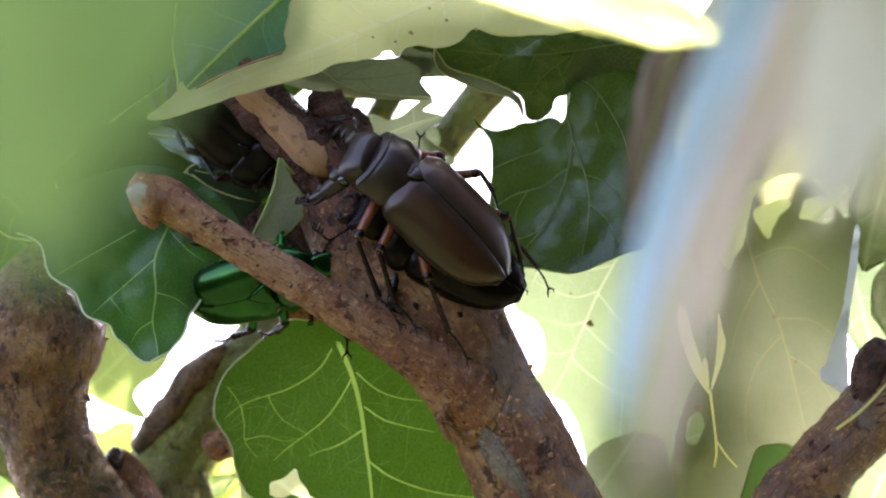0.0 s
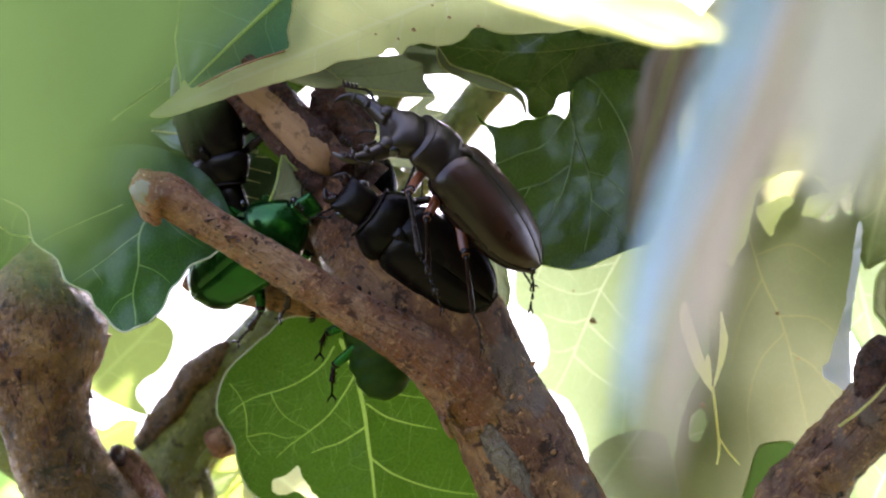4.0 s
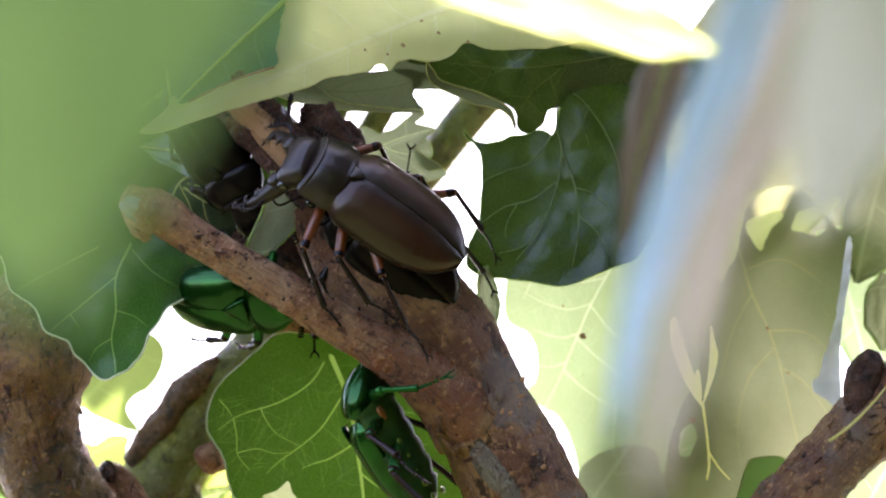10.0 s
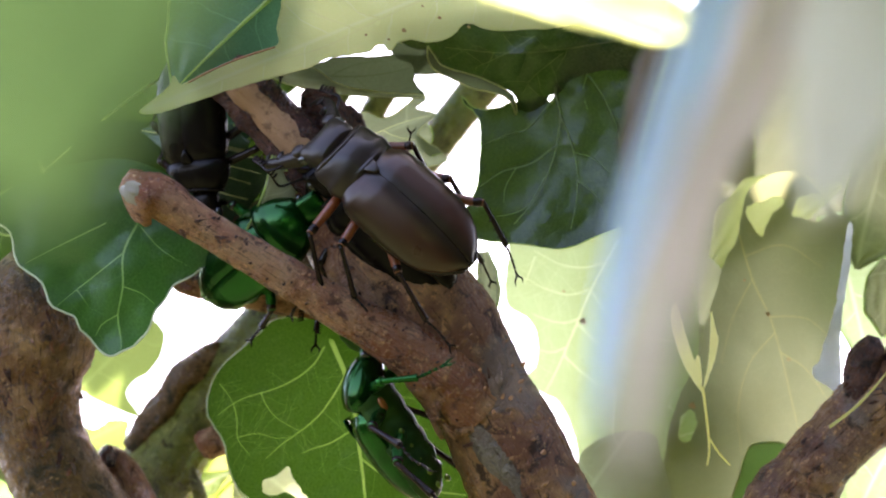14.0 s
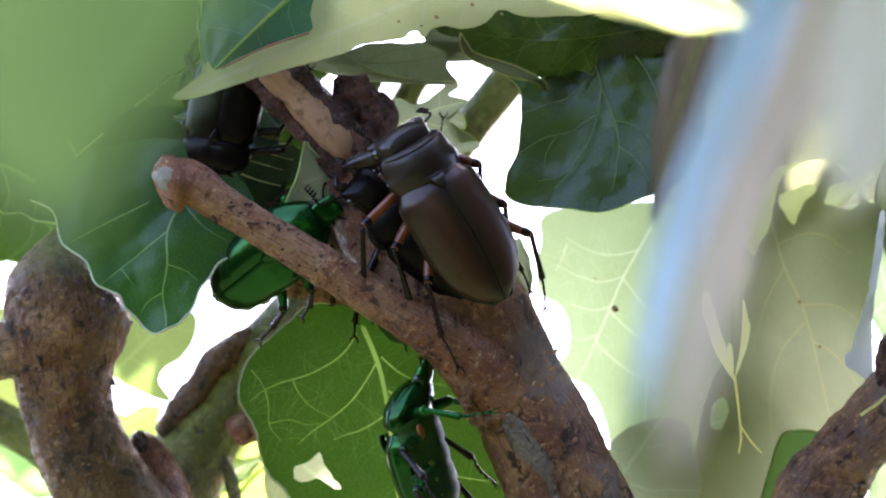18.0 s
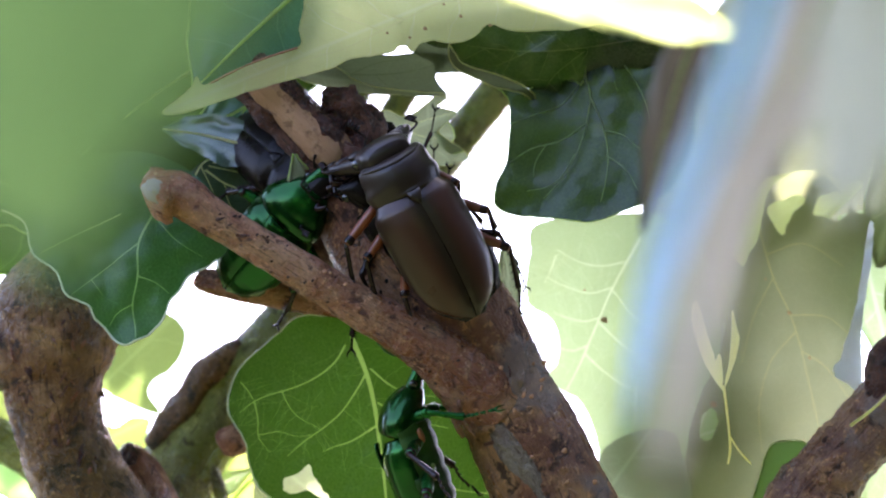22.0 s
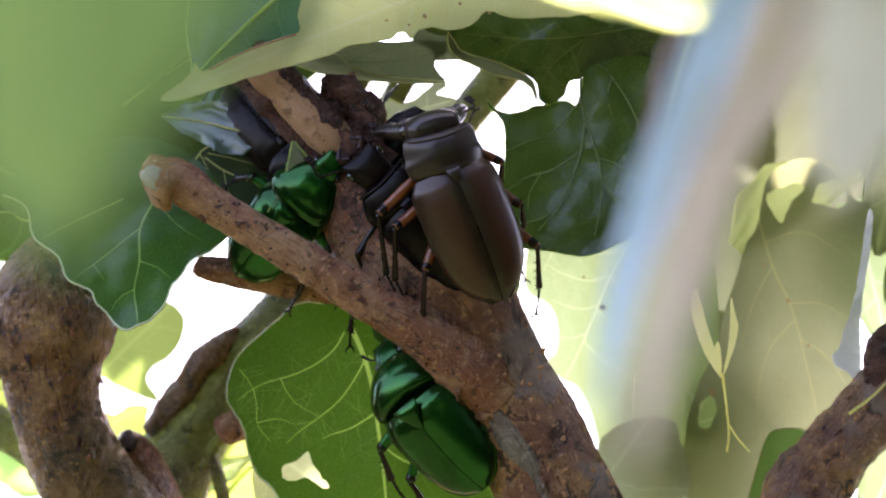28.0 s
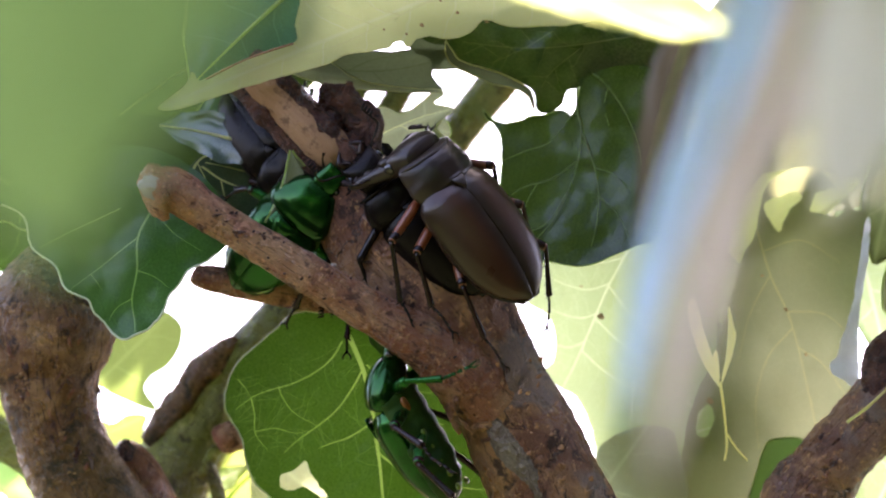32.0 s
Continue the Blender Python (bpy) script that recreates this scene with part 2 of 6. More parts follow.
M_DRY_LEAF = leaf_material("dry leaf", (0.5, 0.47, 0.44), (0.6, 0.57, 0.5), (0.6, 0.56, 0.5), 0.4, 0.6, 0.2, 0.3, 0.3)
M_BROWN_LEAF = leaf_material("withered brown leaf", (0.05, 0.05, 0.045), (0.07, 0.068, 0.06), (0.03, 0.03, 0.026), 0.25, 0.6, 0.2, 0.3, 0.3)
# pale blue base imitates the sky's shine on a glossy leaf
M_SKY_LEAF = leaf_material("curled leaf with painted sky shine", (0.6, 0.7, 0.84), (0.8, 0.85, 0.9), (0.72, 0.82, 0.92), 0.55, 0.2, 0.3, 0.0, 1.0)
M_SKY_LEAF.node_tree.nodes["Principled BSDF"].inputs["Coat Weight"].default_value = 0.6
M_HUSK = leaf_material("straw husk", (0.8, 0.78, 0.42), (0.85, 0.82, 0.5), (1.0, 0.98, 0.5), 0.75, 0.5, 0.2, 0.0, 0.3)
M_LOW_BLADE = leaf_material("backlit leaf blade", (0.02, 0.075, 0.01), (0.24, 0.36, 0.09), (0.024, 0.066, 0.004), 0.6, 0.42, 0.28, 0.3, 0.4)
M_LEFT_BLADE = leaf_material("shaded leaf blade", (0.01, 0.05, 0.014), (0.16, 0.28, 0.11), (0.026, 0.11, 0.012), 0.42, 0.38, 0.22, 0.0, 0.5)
# blade version, its green also darkened to stand for shade
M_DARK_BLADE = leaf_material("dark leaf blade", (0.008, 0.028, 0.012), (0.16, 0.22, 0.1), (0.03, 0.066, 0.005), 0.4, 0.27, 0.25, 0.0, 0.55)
M_LIME_BLADE = leaf_material("lime leaf blade", (0.2, 0.29, 0.09), (0.46, 0.54, 0.28), (0.46, 0.6, 0.28), 0.6, 0.5, 0.3, 0.0, 0.3)
M_OLIVE_BLADE = leaf_material("olive leaf blade", (0.14, 0.16, 0.08), (0.22, 0.25, 0.125), (0.31, 0.34, 0.18), 0.55, 0.55, 0.3, 0.45, 0.3)
M_MID_BLADE = leaf_material("grey-green leaf blade", (0.07, 0.095, 0.05), (0.2, 0.25, 0.14), (0.13, 0.17, 0.08), 0.42, 0.5, 0.4, 0.0, 0.4)
# very light colour that imitates light coming through between leaves
M_BACKLIT_SLIVER = leaf_material("pale sliver with backlight in its colour", (0.75, 0.76, 0.42), (0.8, 0.8, 0.5), (1.0, 1.0, 0.55), 0.75, 0.5, 0.1, 0.0, 0.3)
M_VEIN = leaf_material("pale vein", (0.36, 0.46, 0.22), (0.4, 0.5, 0.2), (0.62, 0.85, 0.25), 0.6, 0.45, 0.0)
M_VEIN_DIM = leaf_material("dim vein", (0.16, 0.24, 0.08), (0.3, 0.4, 0.15), (0.5, 0.62, 0.2), 0.6, 0.45, 0.0)
M_VEIN_CREAM = leaf_material("cream vein", (0.5, 0.52, 0.28), (0.6, 0.6, 0.35), (0.8, 0.85, 0.4), 0.5, 0.5, 0.0)
M_VEIN_LOW = leaf_material("vein of a backlit leaf", (0.14, 0.24, 0.05), (0.2, 0.3, 0.08), (0.15, 0.25, 0.045), 0.6, 0.45, 0.0)
M_VEIN_SHADE = leaf_material("vein of a shaded leaf", (0.22, 0.32, 0.15), (0.25, 0.36, 0.18), (0.07, 0.2, 0.04), 0.45, 0.45, 0.0)
M_VEIN_DARK = leaf_material("vein of a dark leaf", (0.08, 0.11, 0.045), (0.1, 0.14, 0.06), (0.05, 0.08, 0.012), 0.45, 0.45, 0.0)
M_VEIN_LIME = leaf_material("vein of a lime leaf", (0.38, 0.46, 0.2), (0.4, 0.5, 0.2), (0.72, 0.84, 0.46), 0.6, 0.45, 0.0)
M_VEIN_OLIVE = leaf_material("vein of an olive leaf", (0.26, 0.26, 0.11), (0.3, 0.3, 0.12), (0.42, 0.43, 0.18), 0.55, 0.45, 0.0)
NET = {"vein of a backlit leaf": leaf_material("net of a backlit leaf", (0.07, 0.15, 0.03), (0.1, 0.2, 0.05), (0.07, 0.15, 0.02), 0.6, 0.45, 0.0),
       "vein of a lime leaf": leaf_material("net of a lime leaf", (0.28, 0.37, 0.14), (0.3, 0.4, 0.15), (0.56, 0.7, 0.36), 0.6, 0.45, 0.0),
       "vein of a shaded leaf": leaf_material("net of a shaded leaf", (0.06, 0.13, 0.05), (0.08, 0.16, 0.06), (0.035, 0.13, 0.02), 0.45, 0.45, 0.0)}
# pale colour for the bright outline that light gives a leaf
M_EDGE_LIGHT = plain_material("light along the leaf edge", (0.5, 0.55, 0.36), 0.6, 0.2)
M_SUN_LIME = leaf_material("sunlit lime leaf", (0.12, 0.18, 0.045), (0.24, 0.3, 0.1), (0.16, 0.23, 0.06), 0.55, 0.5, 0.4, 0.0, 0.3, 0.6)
M_BARK = bark_material("brown bark", (0.05, 0.018, 0.011), (0.33, 0.135, 0.07), (0.7, 0.38, 0.17), (0.33, 0.18, 0.14), 0.75, 0.6, (0.34, 0.29, 0.27), cracks=1.0)
M_TWIG = bark_material("reddish twig bark", (0.14, 0.045, 0.02), (0.5, 0.2, 0.095), (0.72, 0.4, 0.21), (0.4, 0.14, 0.075), 1.0, 0.0, cracks=0.0)
M_OLD_BARK = bark_material("old mossy bark", (0.026, 0.01, 0.005), (0.32, 0.14, 0.05), (0.58, 0.32, 0.12), (0.15, 0.08, 0.045), 0.9, 0.4, (0.27, 0.16, 0.09), 0.35)
M_GREEN_BARK = bark_material("green bark", (0.12, 0.1, 0.025), (0.32, 0.38, 0.06), (0.46, 0.5, 0.12), (0.26, 0.22, 0.06), 0.6, cracks=0.0)
M_GREY_BARK = bark_material("grey bark", (0.1, 0.065, 0.045), (0.24, 0.19, 0.145), (0.34, 0.28, 0.21), (0.22, 0.13, 0.1), 0.8, cracks=0.0)
# lightened bark: the sun on the stem is part of this colour
M_SUN_STEM = bark_material("green stem lightened for sun", (0.13, 0.14, 0.03), (0.36, 0.42, 0.08), (0.46, 0.5, 0.12), (0.3, 0.24, 0.08), 0.7, cracks=0.0)
M_WOOD = wood_material("bare wood", (0.32, 0.15, 0.075), (0.55, 0.33, 0.19))
M_PEEL = bark_material("torn bark", (0.016, 0.005, 0.004), (0.12, 0.04, 0.024), (0.28, 0.12, 0.07), (0.09, 0.038, 0.032), 1.5)
M_CRACK = plain_material("dark bark crack", (0.02, 0.009, 0.006), 0.9, 0.5, 900.0, 0.1)
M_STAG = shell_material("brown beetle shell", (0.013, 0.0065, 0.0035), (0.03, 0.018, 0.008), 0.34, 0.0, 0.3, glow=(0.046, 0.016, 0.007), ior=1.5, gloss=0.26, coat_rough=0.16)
M_STAG_HEAD = shell_material("dull beetle shell", (0.014, 0.0075, 0.0055), (0.026, 0.015, 0.01), 0.36, 0.0, 0.3, ior=1.5, gloss=0.28, coat_rough=0.2)
M_BLACK = shell_material("black beetle shell", (0.004, 0.003, 0.003), (0.009, 0.005, 0.004), 0.24, 0.0, 0.06, gloss=0.09, coat_rough=0.1)
M_LEG = shell_material("dark leg", (0.006, 0.003, 0.003), (0.022, 0.007, 0.005), 0.22, 0.0, 0.05, gloss=0.22)
M_ORANGE = shell_material("orange thigh", (0.19, 0.047, 0.011), (0.11, 0.025, 0.006), 0.35, 0.0, 0.2)
M_EYE = shell_material("beetle eye", (0.004, 0.004, 0.004), (0.01, 0.01, 0.01), 0.1, 0.0, 0.8)
M_GREEN = shell_material("green beetle shell", (0.0015, 0.034, 0.005), (0.003, 0.1, 0.011), 0.16, 0.8, 0.22, 700.0, 0.1, ior=1.5)
M_GREEN_LEG = shell_material("green leg", (0.003, 0.07, 0.012), (0.008, 0.14, 0.02), 0.25, 0.8, 0.1)
M_BELLY = shell_material("green belly", (0.006, 0.035, 0.005), (0.035, 0.085, 0.009), 0.55, 0.1, 0.0, gloss=0.2)
M_PATCH = shell_material("orange belly patch", (0.3, 0.09, 0.015), (0.22, 0.08, 0.012), 0.35, 0.2, 0.2)
M_SPOT = shell_material("yellow-green belly spot", (0.1, 0.17, 0.015), (0.14, 0.18, 0.02), 0.35, 0.3, 0.2)
M_UNSEEN_HEDGE = plain_material("leaves of the unseen light blocker", (0.025, 0.04, 0.014), 0.9, 0.5, 6.0, 0.1)
M_GRASS = plain_material("grass ground", (0.04, 0.048, 0.02), 0.9, 0.5, 3.0, 0.1)


# ---- mesh helpers ----
def part(name, bm, material, parent=None, label="", at=None):
    """Links a bmesh as one smooth mesh object under a thing or part. at: the world pose that its vertices are given in."""
    me = bpy.data.meshes.new(name)
    bm.normal_update()
    bm.to_mesh(me)
    bm.free()
    me.materials.append(material)
    for f in me.polygons:
        f.use_smooth = True
    ob = new(name, me)
    if at is not None:
        ob.matrix_basis = at
    if parent is not None:
        ob.parent = parent
        if at is not None:
            ob.matrix_parent_inverse = WORLD[parent.name].inverted()
    if at is not None:
        WORLD[ob.name] = at.copy()
    if label:
        ob["label"] = label
    return ob


WORLD = {}


def empty(name, m):
    ob = new(name)
    ob.empty_display_size = 0.01
    ob.matrix_basis = m
    WORLD[ob.name] = m.copy()
    return ob


def spline(points, n):
    """n + 1 places along a smooth curve through the points (of any width)."""
    p = [np.array(q, float) for q in points]
    p = [2 * p[0] - p[1], *p, 2 * p[-1] - p[-2]]
    out = []
    for i in range(n + 1):
        u = i / n * (len(p) - 3)
        k = min(int(u), len(p) - 4)
        f = u - k
        a, b, c, e = p[k:k + 4]
        out.append(0.5 * (2 * b + (c - a) * f + (2 * a - 5 * b + 4 * c - e) * f * f + (3 * b - a - 3 * c + e) * f ** 3))
    return out


def tube(bm, points, radii, sides=8, close=True, bumps=0.0, seed=0.0, rate=40.0, uv_scale=1000.0, rough=0.0):
    """A tapering tube round a line of Vectors."""
    uv = bm.loops.layers.uv.verify()
    rings, length = [], 0.0
    side = None
    for i, p in enumerate(points):
        a, b = points[max(0, i - 1)], points[min(len(points) - 1, i + 1)]
        axis = (b - a).normalized()
        if side is None:
            side = axis.orthogonal().normalized()
        side = (side - axis * side.dot(axis)).normalized()
        other = axis.cross(side)
        length += (p - points[max(0, i - 1)]).length
        ring = []
        for k in range(sides):
            ang = 2 * math.pi * k / sides
            out = side * math.cos(ang) + other * math.sin(ang)
            r = radii[i]
            if bumps:
                q = p + out * r
                r *= 1 + bumps * (noise.noise(q * rate + Vector((seed, 0, 0))) + 0.5 * noise.noise(q * rate * 2.7) + 0.3 * noise.noise(q * rate * 7))
            if rough:
                g = noise.noise(q * 380) * 0.6 + (0.5 - abs(noise.noise(q * 520 + Vector((0, seed, 0))))) * 0.9 + noise.noise(q * 1500) * 0.45
                r *= 1 + rough * g
            ring.append(bm.verts.new(p + out * r))
        rings.append((ring, length))
    for (r0, l0), (r1, l1) in zip(rings, rings[1:]):
        turn = radii[0] * 6.28 * uv_scale / sides
        for k in range(sides):
            f = bm.faces.new((r0[k], r0[(k + 1) % sides], r1[(k + 1) % sides], r1[k]))
            for loop, q in zip(f.loops, ((k, l0), (k + 1, l0), (k + 1, l1), (k, l1))):
                loop[uv].uv = (q[0] * turn, q[1] * uv_scale)
    if close:
        for ring, sign in ((rings[0][0], -1), (rings[-1][0], 1)):
            c = bm.verts.new(sum((v.co for v in ring), Vector()) / sides)
            for k in range(sides):
                pair = (ring[k], ring[(k + 1) % sides])
                bm.faces.new((c, *(pair if sign > 0 else reversed(pair))))
    return rings


def limb(name, rows, material, parent, label="", steps=40, sides=28, bumps=0.1, seed=0.0, rate=45.0, rough=0.0):
    """A branch from rows of (x, y, d, radius) of the plan."""
    s = spline(rows, steps)
    pts = [plan(*q[:3]) for q in s]
    bm = bmesh.new()
    tube(bm, pts, [q[3] * UNIT * (1 + q[2] * UNIT) for q in s], sides, True, bumps, seed, rate, 1000.0, rough)
    return part(name, bm, material, parent, label, Matrix.Identity(4))


def width_at(values, t):
    u = min(max(t, 0), 1) * (len(values) - 1)
    k = min(int(u), len(values) - 2)
    f = u - k
    f = f * f * (3 - 2 * f) * 0.5 + f * 0.5
    return values[k] * (1 - f) + values[k + 1] * f


def leaf(mid, left, right, material, tilt=(0.0, 0.0), vein=None, curl=0.0, wave=0.05, lobes=0, seed=1, label="", parent=None, cuts=(48, 14), rim=True, rib=5.0, puff=9.0):
    """An oak leaf: a midrib of plan places, half widths to its left and right, a slope away from the lens on each side,
    a wavy and lobed margin, with its midrib and a pale rim that imitates light on the edge as parts."""
    vein = vein or M_VEIN
    if material in (M_LIT_LEAF, M_LIME_LEAF, M_OLIVE_LEAF, M_SUNNY_LEAF, M_GREY_LEAF):
        rib = 0
    nt, ns = cuts
    line = spline(mid, nt)
    origin = plan(*line[0])
    at = Matrix.Translation(origin) @ BASE.to_3x3().to_4x4()
    inv = at.inverted()

    def place(t, s, lift=0.0):
        u = t * nt
        k = min(int(u), nt - 1)
        f = u - k
        c = line[k] * (1 - f) + line[k + 1] * f
        a, b = line[max(0, k - 1)], line[min(nt, k + 2)]
        dx, dy = b[0] - a[0], b[1] - a[1]
        n = math.hypot(dx, dy) or 1
        px, py = dy / n, -dx / n
        w = width_at(left if s > 0 else right, t)
        if lobes:
            w *= 1 + 0.16 * math.sin(t * lobes * 6.283 + (0.7 if s > 0 else 0) + seed) * abs(s) ** 2
        w *= 1 + wave * noise.noise(Vector((t * 9, seed * 3.1, 2 if s > 0 else 5))) * 2 + 0.4 * wave * noise.noise(Vector((t * 31, seed, 9 if s > 0 else 1)))
        r = abs(s) * w
        sl = tilt[0] if s > 0 else tilt[1]
        d = c[2] + r * sl + curl * r * r / 150.0 + puff * noise.noise(Vector((t * 5 + seed, s * 2.5, seed))) * (0.4 + abs(s)) - lift
        x, y = c[0] + px * r * (1 if s > 0 else -1), c[1] + py * r * (1 if s > 0 else -1)
        return inv @ plan(x, y, d)

    bm = bmesh.new()
    uv = bm.loops.layers.uv.verify()
    length = sum(np.linalg.norm(b - a) for a, b in zip(line, line[1:])) * UNIT * 1000
    grid = [[bm.verts.new(place(i / nt, j / ns)) for j in range(-ns, ns + 1)] for i in range(nt + 1)]

    for i in range(nt):
        for j in range(2 * ns):
            f = bm.faces.new((grid[i][j], grid[i][j + 1], grid[i + 1][j + 1], grid[i + 1][j]))
            for loop, (a, b) in zip(f.loops, ((i, j), (i, j + 1), (i + 1, j + 1), (i + 1, j))):
                loop[uv].uv = (a / nt * length + seed * 7, (b - ns) / ns * width_at(left if b > ns else right, a / nt) * UNIT * 1000)
    ob = part("leaf", bm, material, parent or TREE, label, at)
    if rib:
        bm = bmesh.new()
        tube(bm, [place(i / 24, 0, 1.5) for i in range(25)], [UNIT * rib * (1.1 - 0.85 * i / 24) for i in range(25)], 6)
        part("midrib", bm, vein, ob)
    if rim:
        bm = bmesh.new()
        for s in (1, -1):
            tube(bm, [place(i / 60, s * 0.998, 0.5) for i in range(61)], [UNIT * 2.4] * 61, 4)
        part("rim", bm, vein, ob)
    return ob


def polyline(points, n):
    """n + 1 places of the plan along a smooth line."""
    return [(q[0], q[1]) for q in spline(points, n)]


def closed_line(points, n):
    """A smooth closed line through the points."""
    k = len(points)
    ring = [points[(i - 2) % k] for i in range(k + 5)]
    whole = spline(ring, n * (k + 4))
    return [(q[0], q[1]) for q in whole[2 * n:(k + 2) * n]]


def blade(outline, depth, material, slope=(0.0, 0.0), mid=None, fold=0.0, holes=(), veins=(), vein=None, puff=8.0, seed=1, label="", rim=0.0, rough=1.2, step=13.0, pivot=None, ladder=0.0, name="leaf", rimmed=(0.0, 1.0)):
    """A leaf with a margin of its own: a smooth outline on the plan, a depth that slopes, folds along the midrib and
    cockles, gnawed holes, raised veins (width, places), a net of small veins between them (ladder: how close) and a
    thickened rim that imitates light on the edge."""
    rnd = random.Random(seed)
    vein = vein or M_VEIN
    mid = mid or (outline[0], outline[len(outline) // 2])
    cx, cy = sum(q[0] for q in outline) / len(outline), sum(q[1] for q in outline) / len(outline)
    axis = Vector((mid[-1][0] - mid[0][0], mid[-1][1] - mid[0][1])).normalized()
    spine = polyline(mid, 24)

    def deep(x, y):
        away = min(math.hypot(x - a, y - b) for a, b in spine)
        return depth + slope[0] * (x - cx) + slope[1] * (y - cy) + fold * away + puff * (noise.noise(Vector((x * 0.011, y * 0.011, seed))) + 0.4 * noise.noise(Vector((x * 0.03, y * 0.03, seed + 7))))

    start = pivot or mid[0]
    at = Matrix.Translation(plan(*start, deep(*start))) @ BASE.to_3x3().to_4x4()
    inv = at.inverted()

    def place(x, y, lift=0.0):
        return inv @ plan(x, y, deep(x, y) - lift)

    def ragged(line, amount):
        out = []
        for i, (x, y) in enumerate(line):
            j = amount * (noise.noise(Vector((x * 0.06, y * 0.06, seed))) + 0.6 * noise.noise(Vector((x * 0.19, y * 0.19, seed))))
            a, b = line[i - 1], line[(i + 1) % len(line)]
            n = math.hypot(b[0] - a[0], b[1] - a[1]) or 1
            out.append((x + (b[1] - a[1]) / n * j, y - (b[0] - a[0]) / n * j))
        return out

    rings = [ragged(closed_line(outline, 7), rough)] + [ragged(closed_line(h, 6), rough * 2) for h in holes]
    verts, edges, strips = [], [], []
    for ring in rings:
        o = len(verts)
        verts += [Vector(q) for q in ring]
        edges += [(o + i, o + (i + 1) % len(ring)) for i in range(len(ring))]

    def strip(line, widths, which):
        """A vein as a strip of the blade."""
        o, n = len(verts), len(line)
        for i, (x, y) in enumerate(line):
            a, b = line[max(0, i - 1)], line[min(n - 1, i + 1)]
            ln = math.hypot(b[0] - a[0], b[1] - a[1]) or 1
            px, py = (b[1] - a[1]) / ln * widths[i], -(b[0] - a[0]) / ln * widths[i]
            verts.extend((Vector((x + px, y + py)), Vector((x - px, y - py))))
            strips.append((x, y, widths[i], which, 0.0 if i == 0 else math.hypot(x - line[i - 1][0], y - line[i - 1][1]), line[max(0, i - 1)]))
        edges.extend((o + 2 * i + k, o + 2 * i + 2 + k) for i in range(n - 1) for k in (0, 1))

    for k, (width, rows) in enumerate(veins):
        line = polyline(rows, 24)
        strip(line, [width * 0.36 * (1.15 - 0.75 * i / 24) for i in range(25)], k)
        i = rnd.uniform(1, 2)
        while ladder and i < 23:
            (ax, ay), (bx, by) = line[int(i)], line[int(i) + 1]
            way = math.atan2(by - ay, bx - ax) + rnd.choice((-1, 1)) * rnd.uniform(0.8, 1.5)
            twig = [(ax, ay)]
            for h in range(4):
                way += rnd.uniform(-0.35, 0.35)
                ln = rnd.uniform(8, 19)
                twig.append((twig[-1][0] + math.cos(way) * ln, twig[-1][1] + math.sin(way) * ln))
            strip(twig, (0.45, 0.42, 0.38, 0.3, 0.15), len(veins))
            i += rnd.uniform(0.7, 1.9) / ladder
    xs, ys = [q[0] for q in rings[0]], [q[1] for q in rings[0]]
    x = min(xs) + step / 2
    while x < max(xs):
        y = min(ys) + step / 2
        while y < max(ys):
            verts.append(Vector((x + rnd.uniform(-3, 3), y + rnd.uniform(-3, 3))))
            y += step
        x += step
    flat, _, faces, *_ = geometry.delaunay_2d_cdt(verts, edges, [], 0, 0.01)
    middle = np.array([[sum(flat[i].x for i in f) / 3, sum(flat[i].y for i in f) / 3] for f in faces])

    def inside(ring):
        """Which of the faces lie inside a closed line."""
        out = np.zeros(len(middle), bool)
        for (ax, ay), (bx, by) in zip(ring, ring[1:] + ring[:1]):
            if ay != by:
                out ^= ((ay > middle[:, 1]) != (by > middle[:, 1])) & (middle[:, 0] < (bx - ax) * (middle[:, 1] - ay) / (by - ay) + ax)
        return out

    keep = inside(rings[0])
    for ring in rings[1:]:
        keep &= ~inside(ring)
    owner = np.full(len(middle), -1)
    for x, y, w, which, ln, (px, py) in reversed(strips):
        if ln:
            t = np.clip(((middle[:, 0] - px) * (x - px) + (middle[:, 1] - py) * (y - py)) / ln ** 2, 0, 1)
            owner[np.hypot(middle[:, 0] - px - t * (x - px), middle[:, 1] - py - t * (y - py)) < w * 1.02] = which
    spots = [place(q.x, q.y) for q in flat]
    ob = None
    for which in range(-1, len(veins) + 1):
        chosen = np.nonzero(keep & (owner == which))[0]
        if not len(chosen):
            continue
        bm = bmesh.new()
        uv = bm.loops.layers.uv.verify()
        made = {}
        for c in chosen:
            f = faces[c]
            for i in f:
                if i not in made:
                    made[i] = bm.verts.new(spots[i])
            face = bm.faces.new([made[i] for i in f])
            for loop, i in zip(face.loops, f):
                r = flat[i] - Vector(mid[0])
                loop[uv].uv = (r.dot(axis) * UNIT * 1000 + seed * 7, (axis.x * r.y - axis.y * r.x) * UNIT * 1000)
        if which < 0:
            ob = part(name, bm, material, TREE, label, at)
        else:
            part("vein_net" if which == len(veins) else "side_vein" if which else "midrib", bm, NET.get(vein.name, vein) if which == len(veins) else vein, ob)
    if rim:
        bm = bmesh.new()
        edge = (rings[0] + rings[0][:1])[int(rimmed[0] * len(rings[0])):int(rimmed[1] * len(rings[0])) + 1]
        tube(bm, [place(*q, 0.3) for q in edge], [UNIT * rim] * len(edge), 5, False)
        part("rim", bm, M_EDGE_LIGHT if vein in (M_VEIN_LOW, M_VEIN_SHADE) else vein, ob)
    return ob


# ---- the ground and the tree ----
bm = bmesh.new()
bmesh.ops.create_grid(bm, x_segments=40, y_segments=40, size=600)
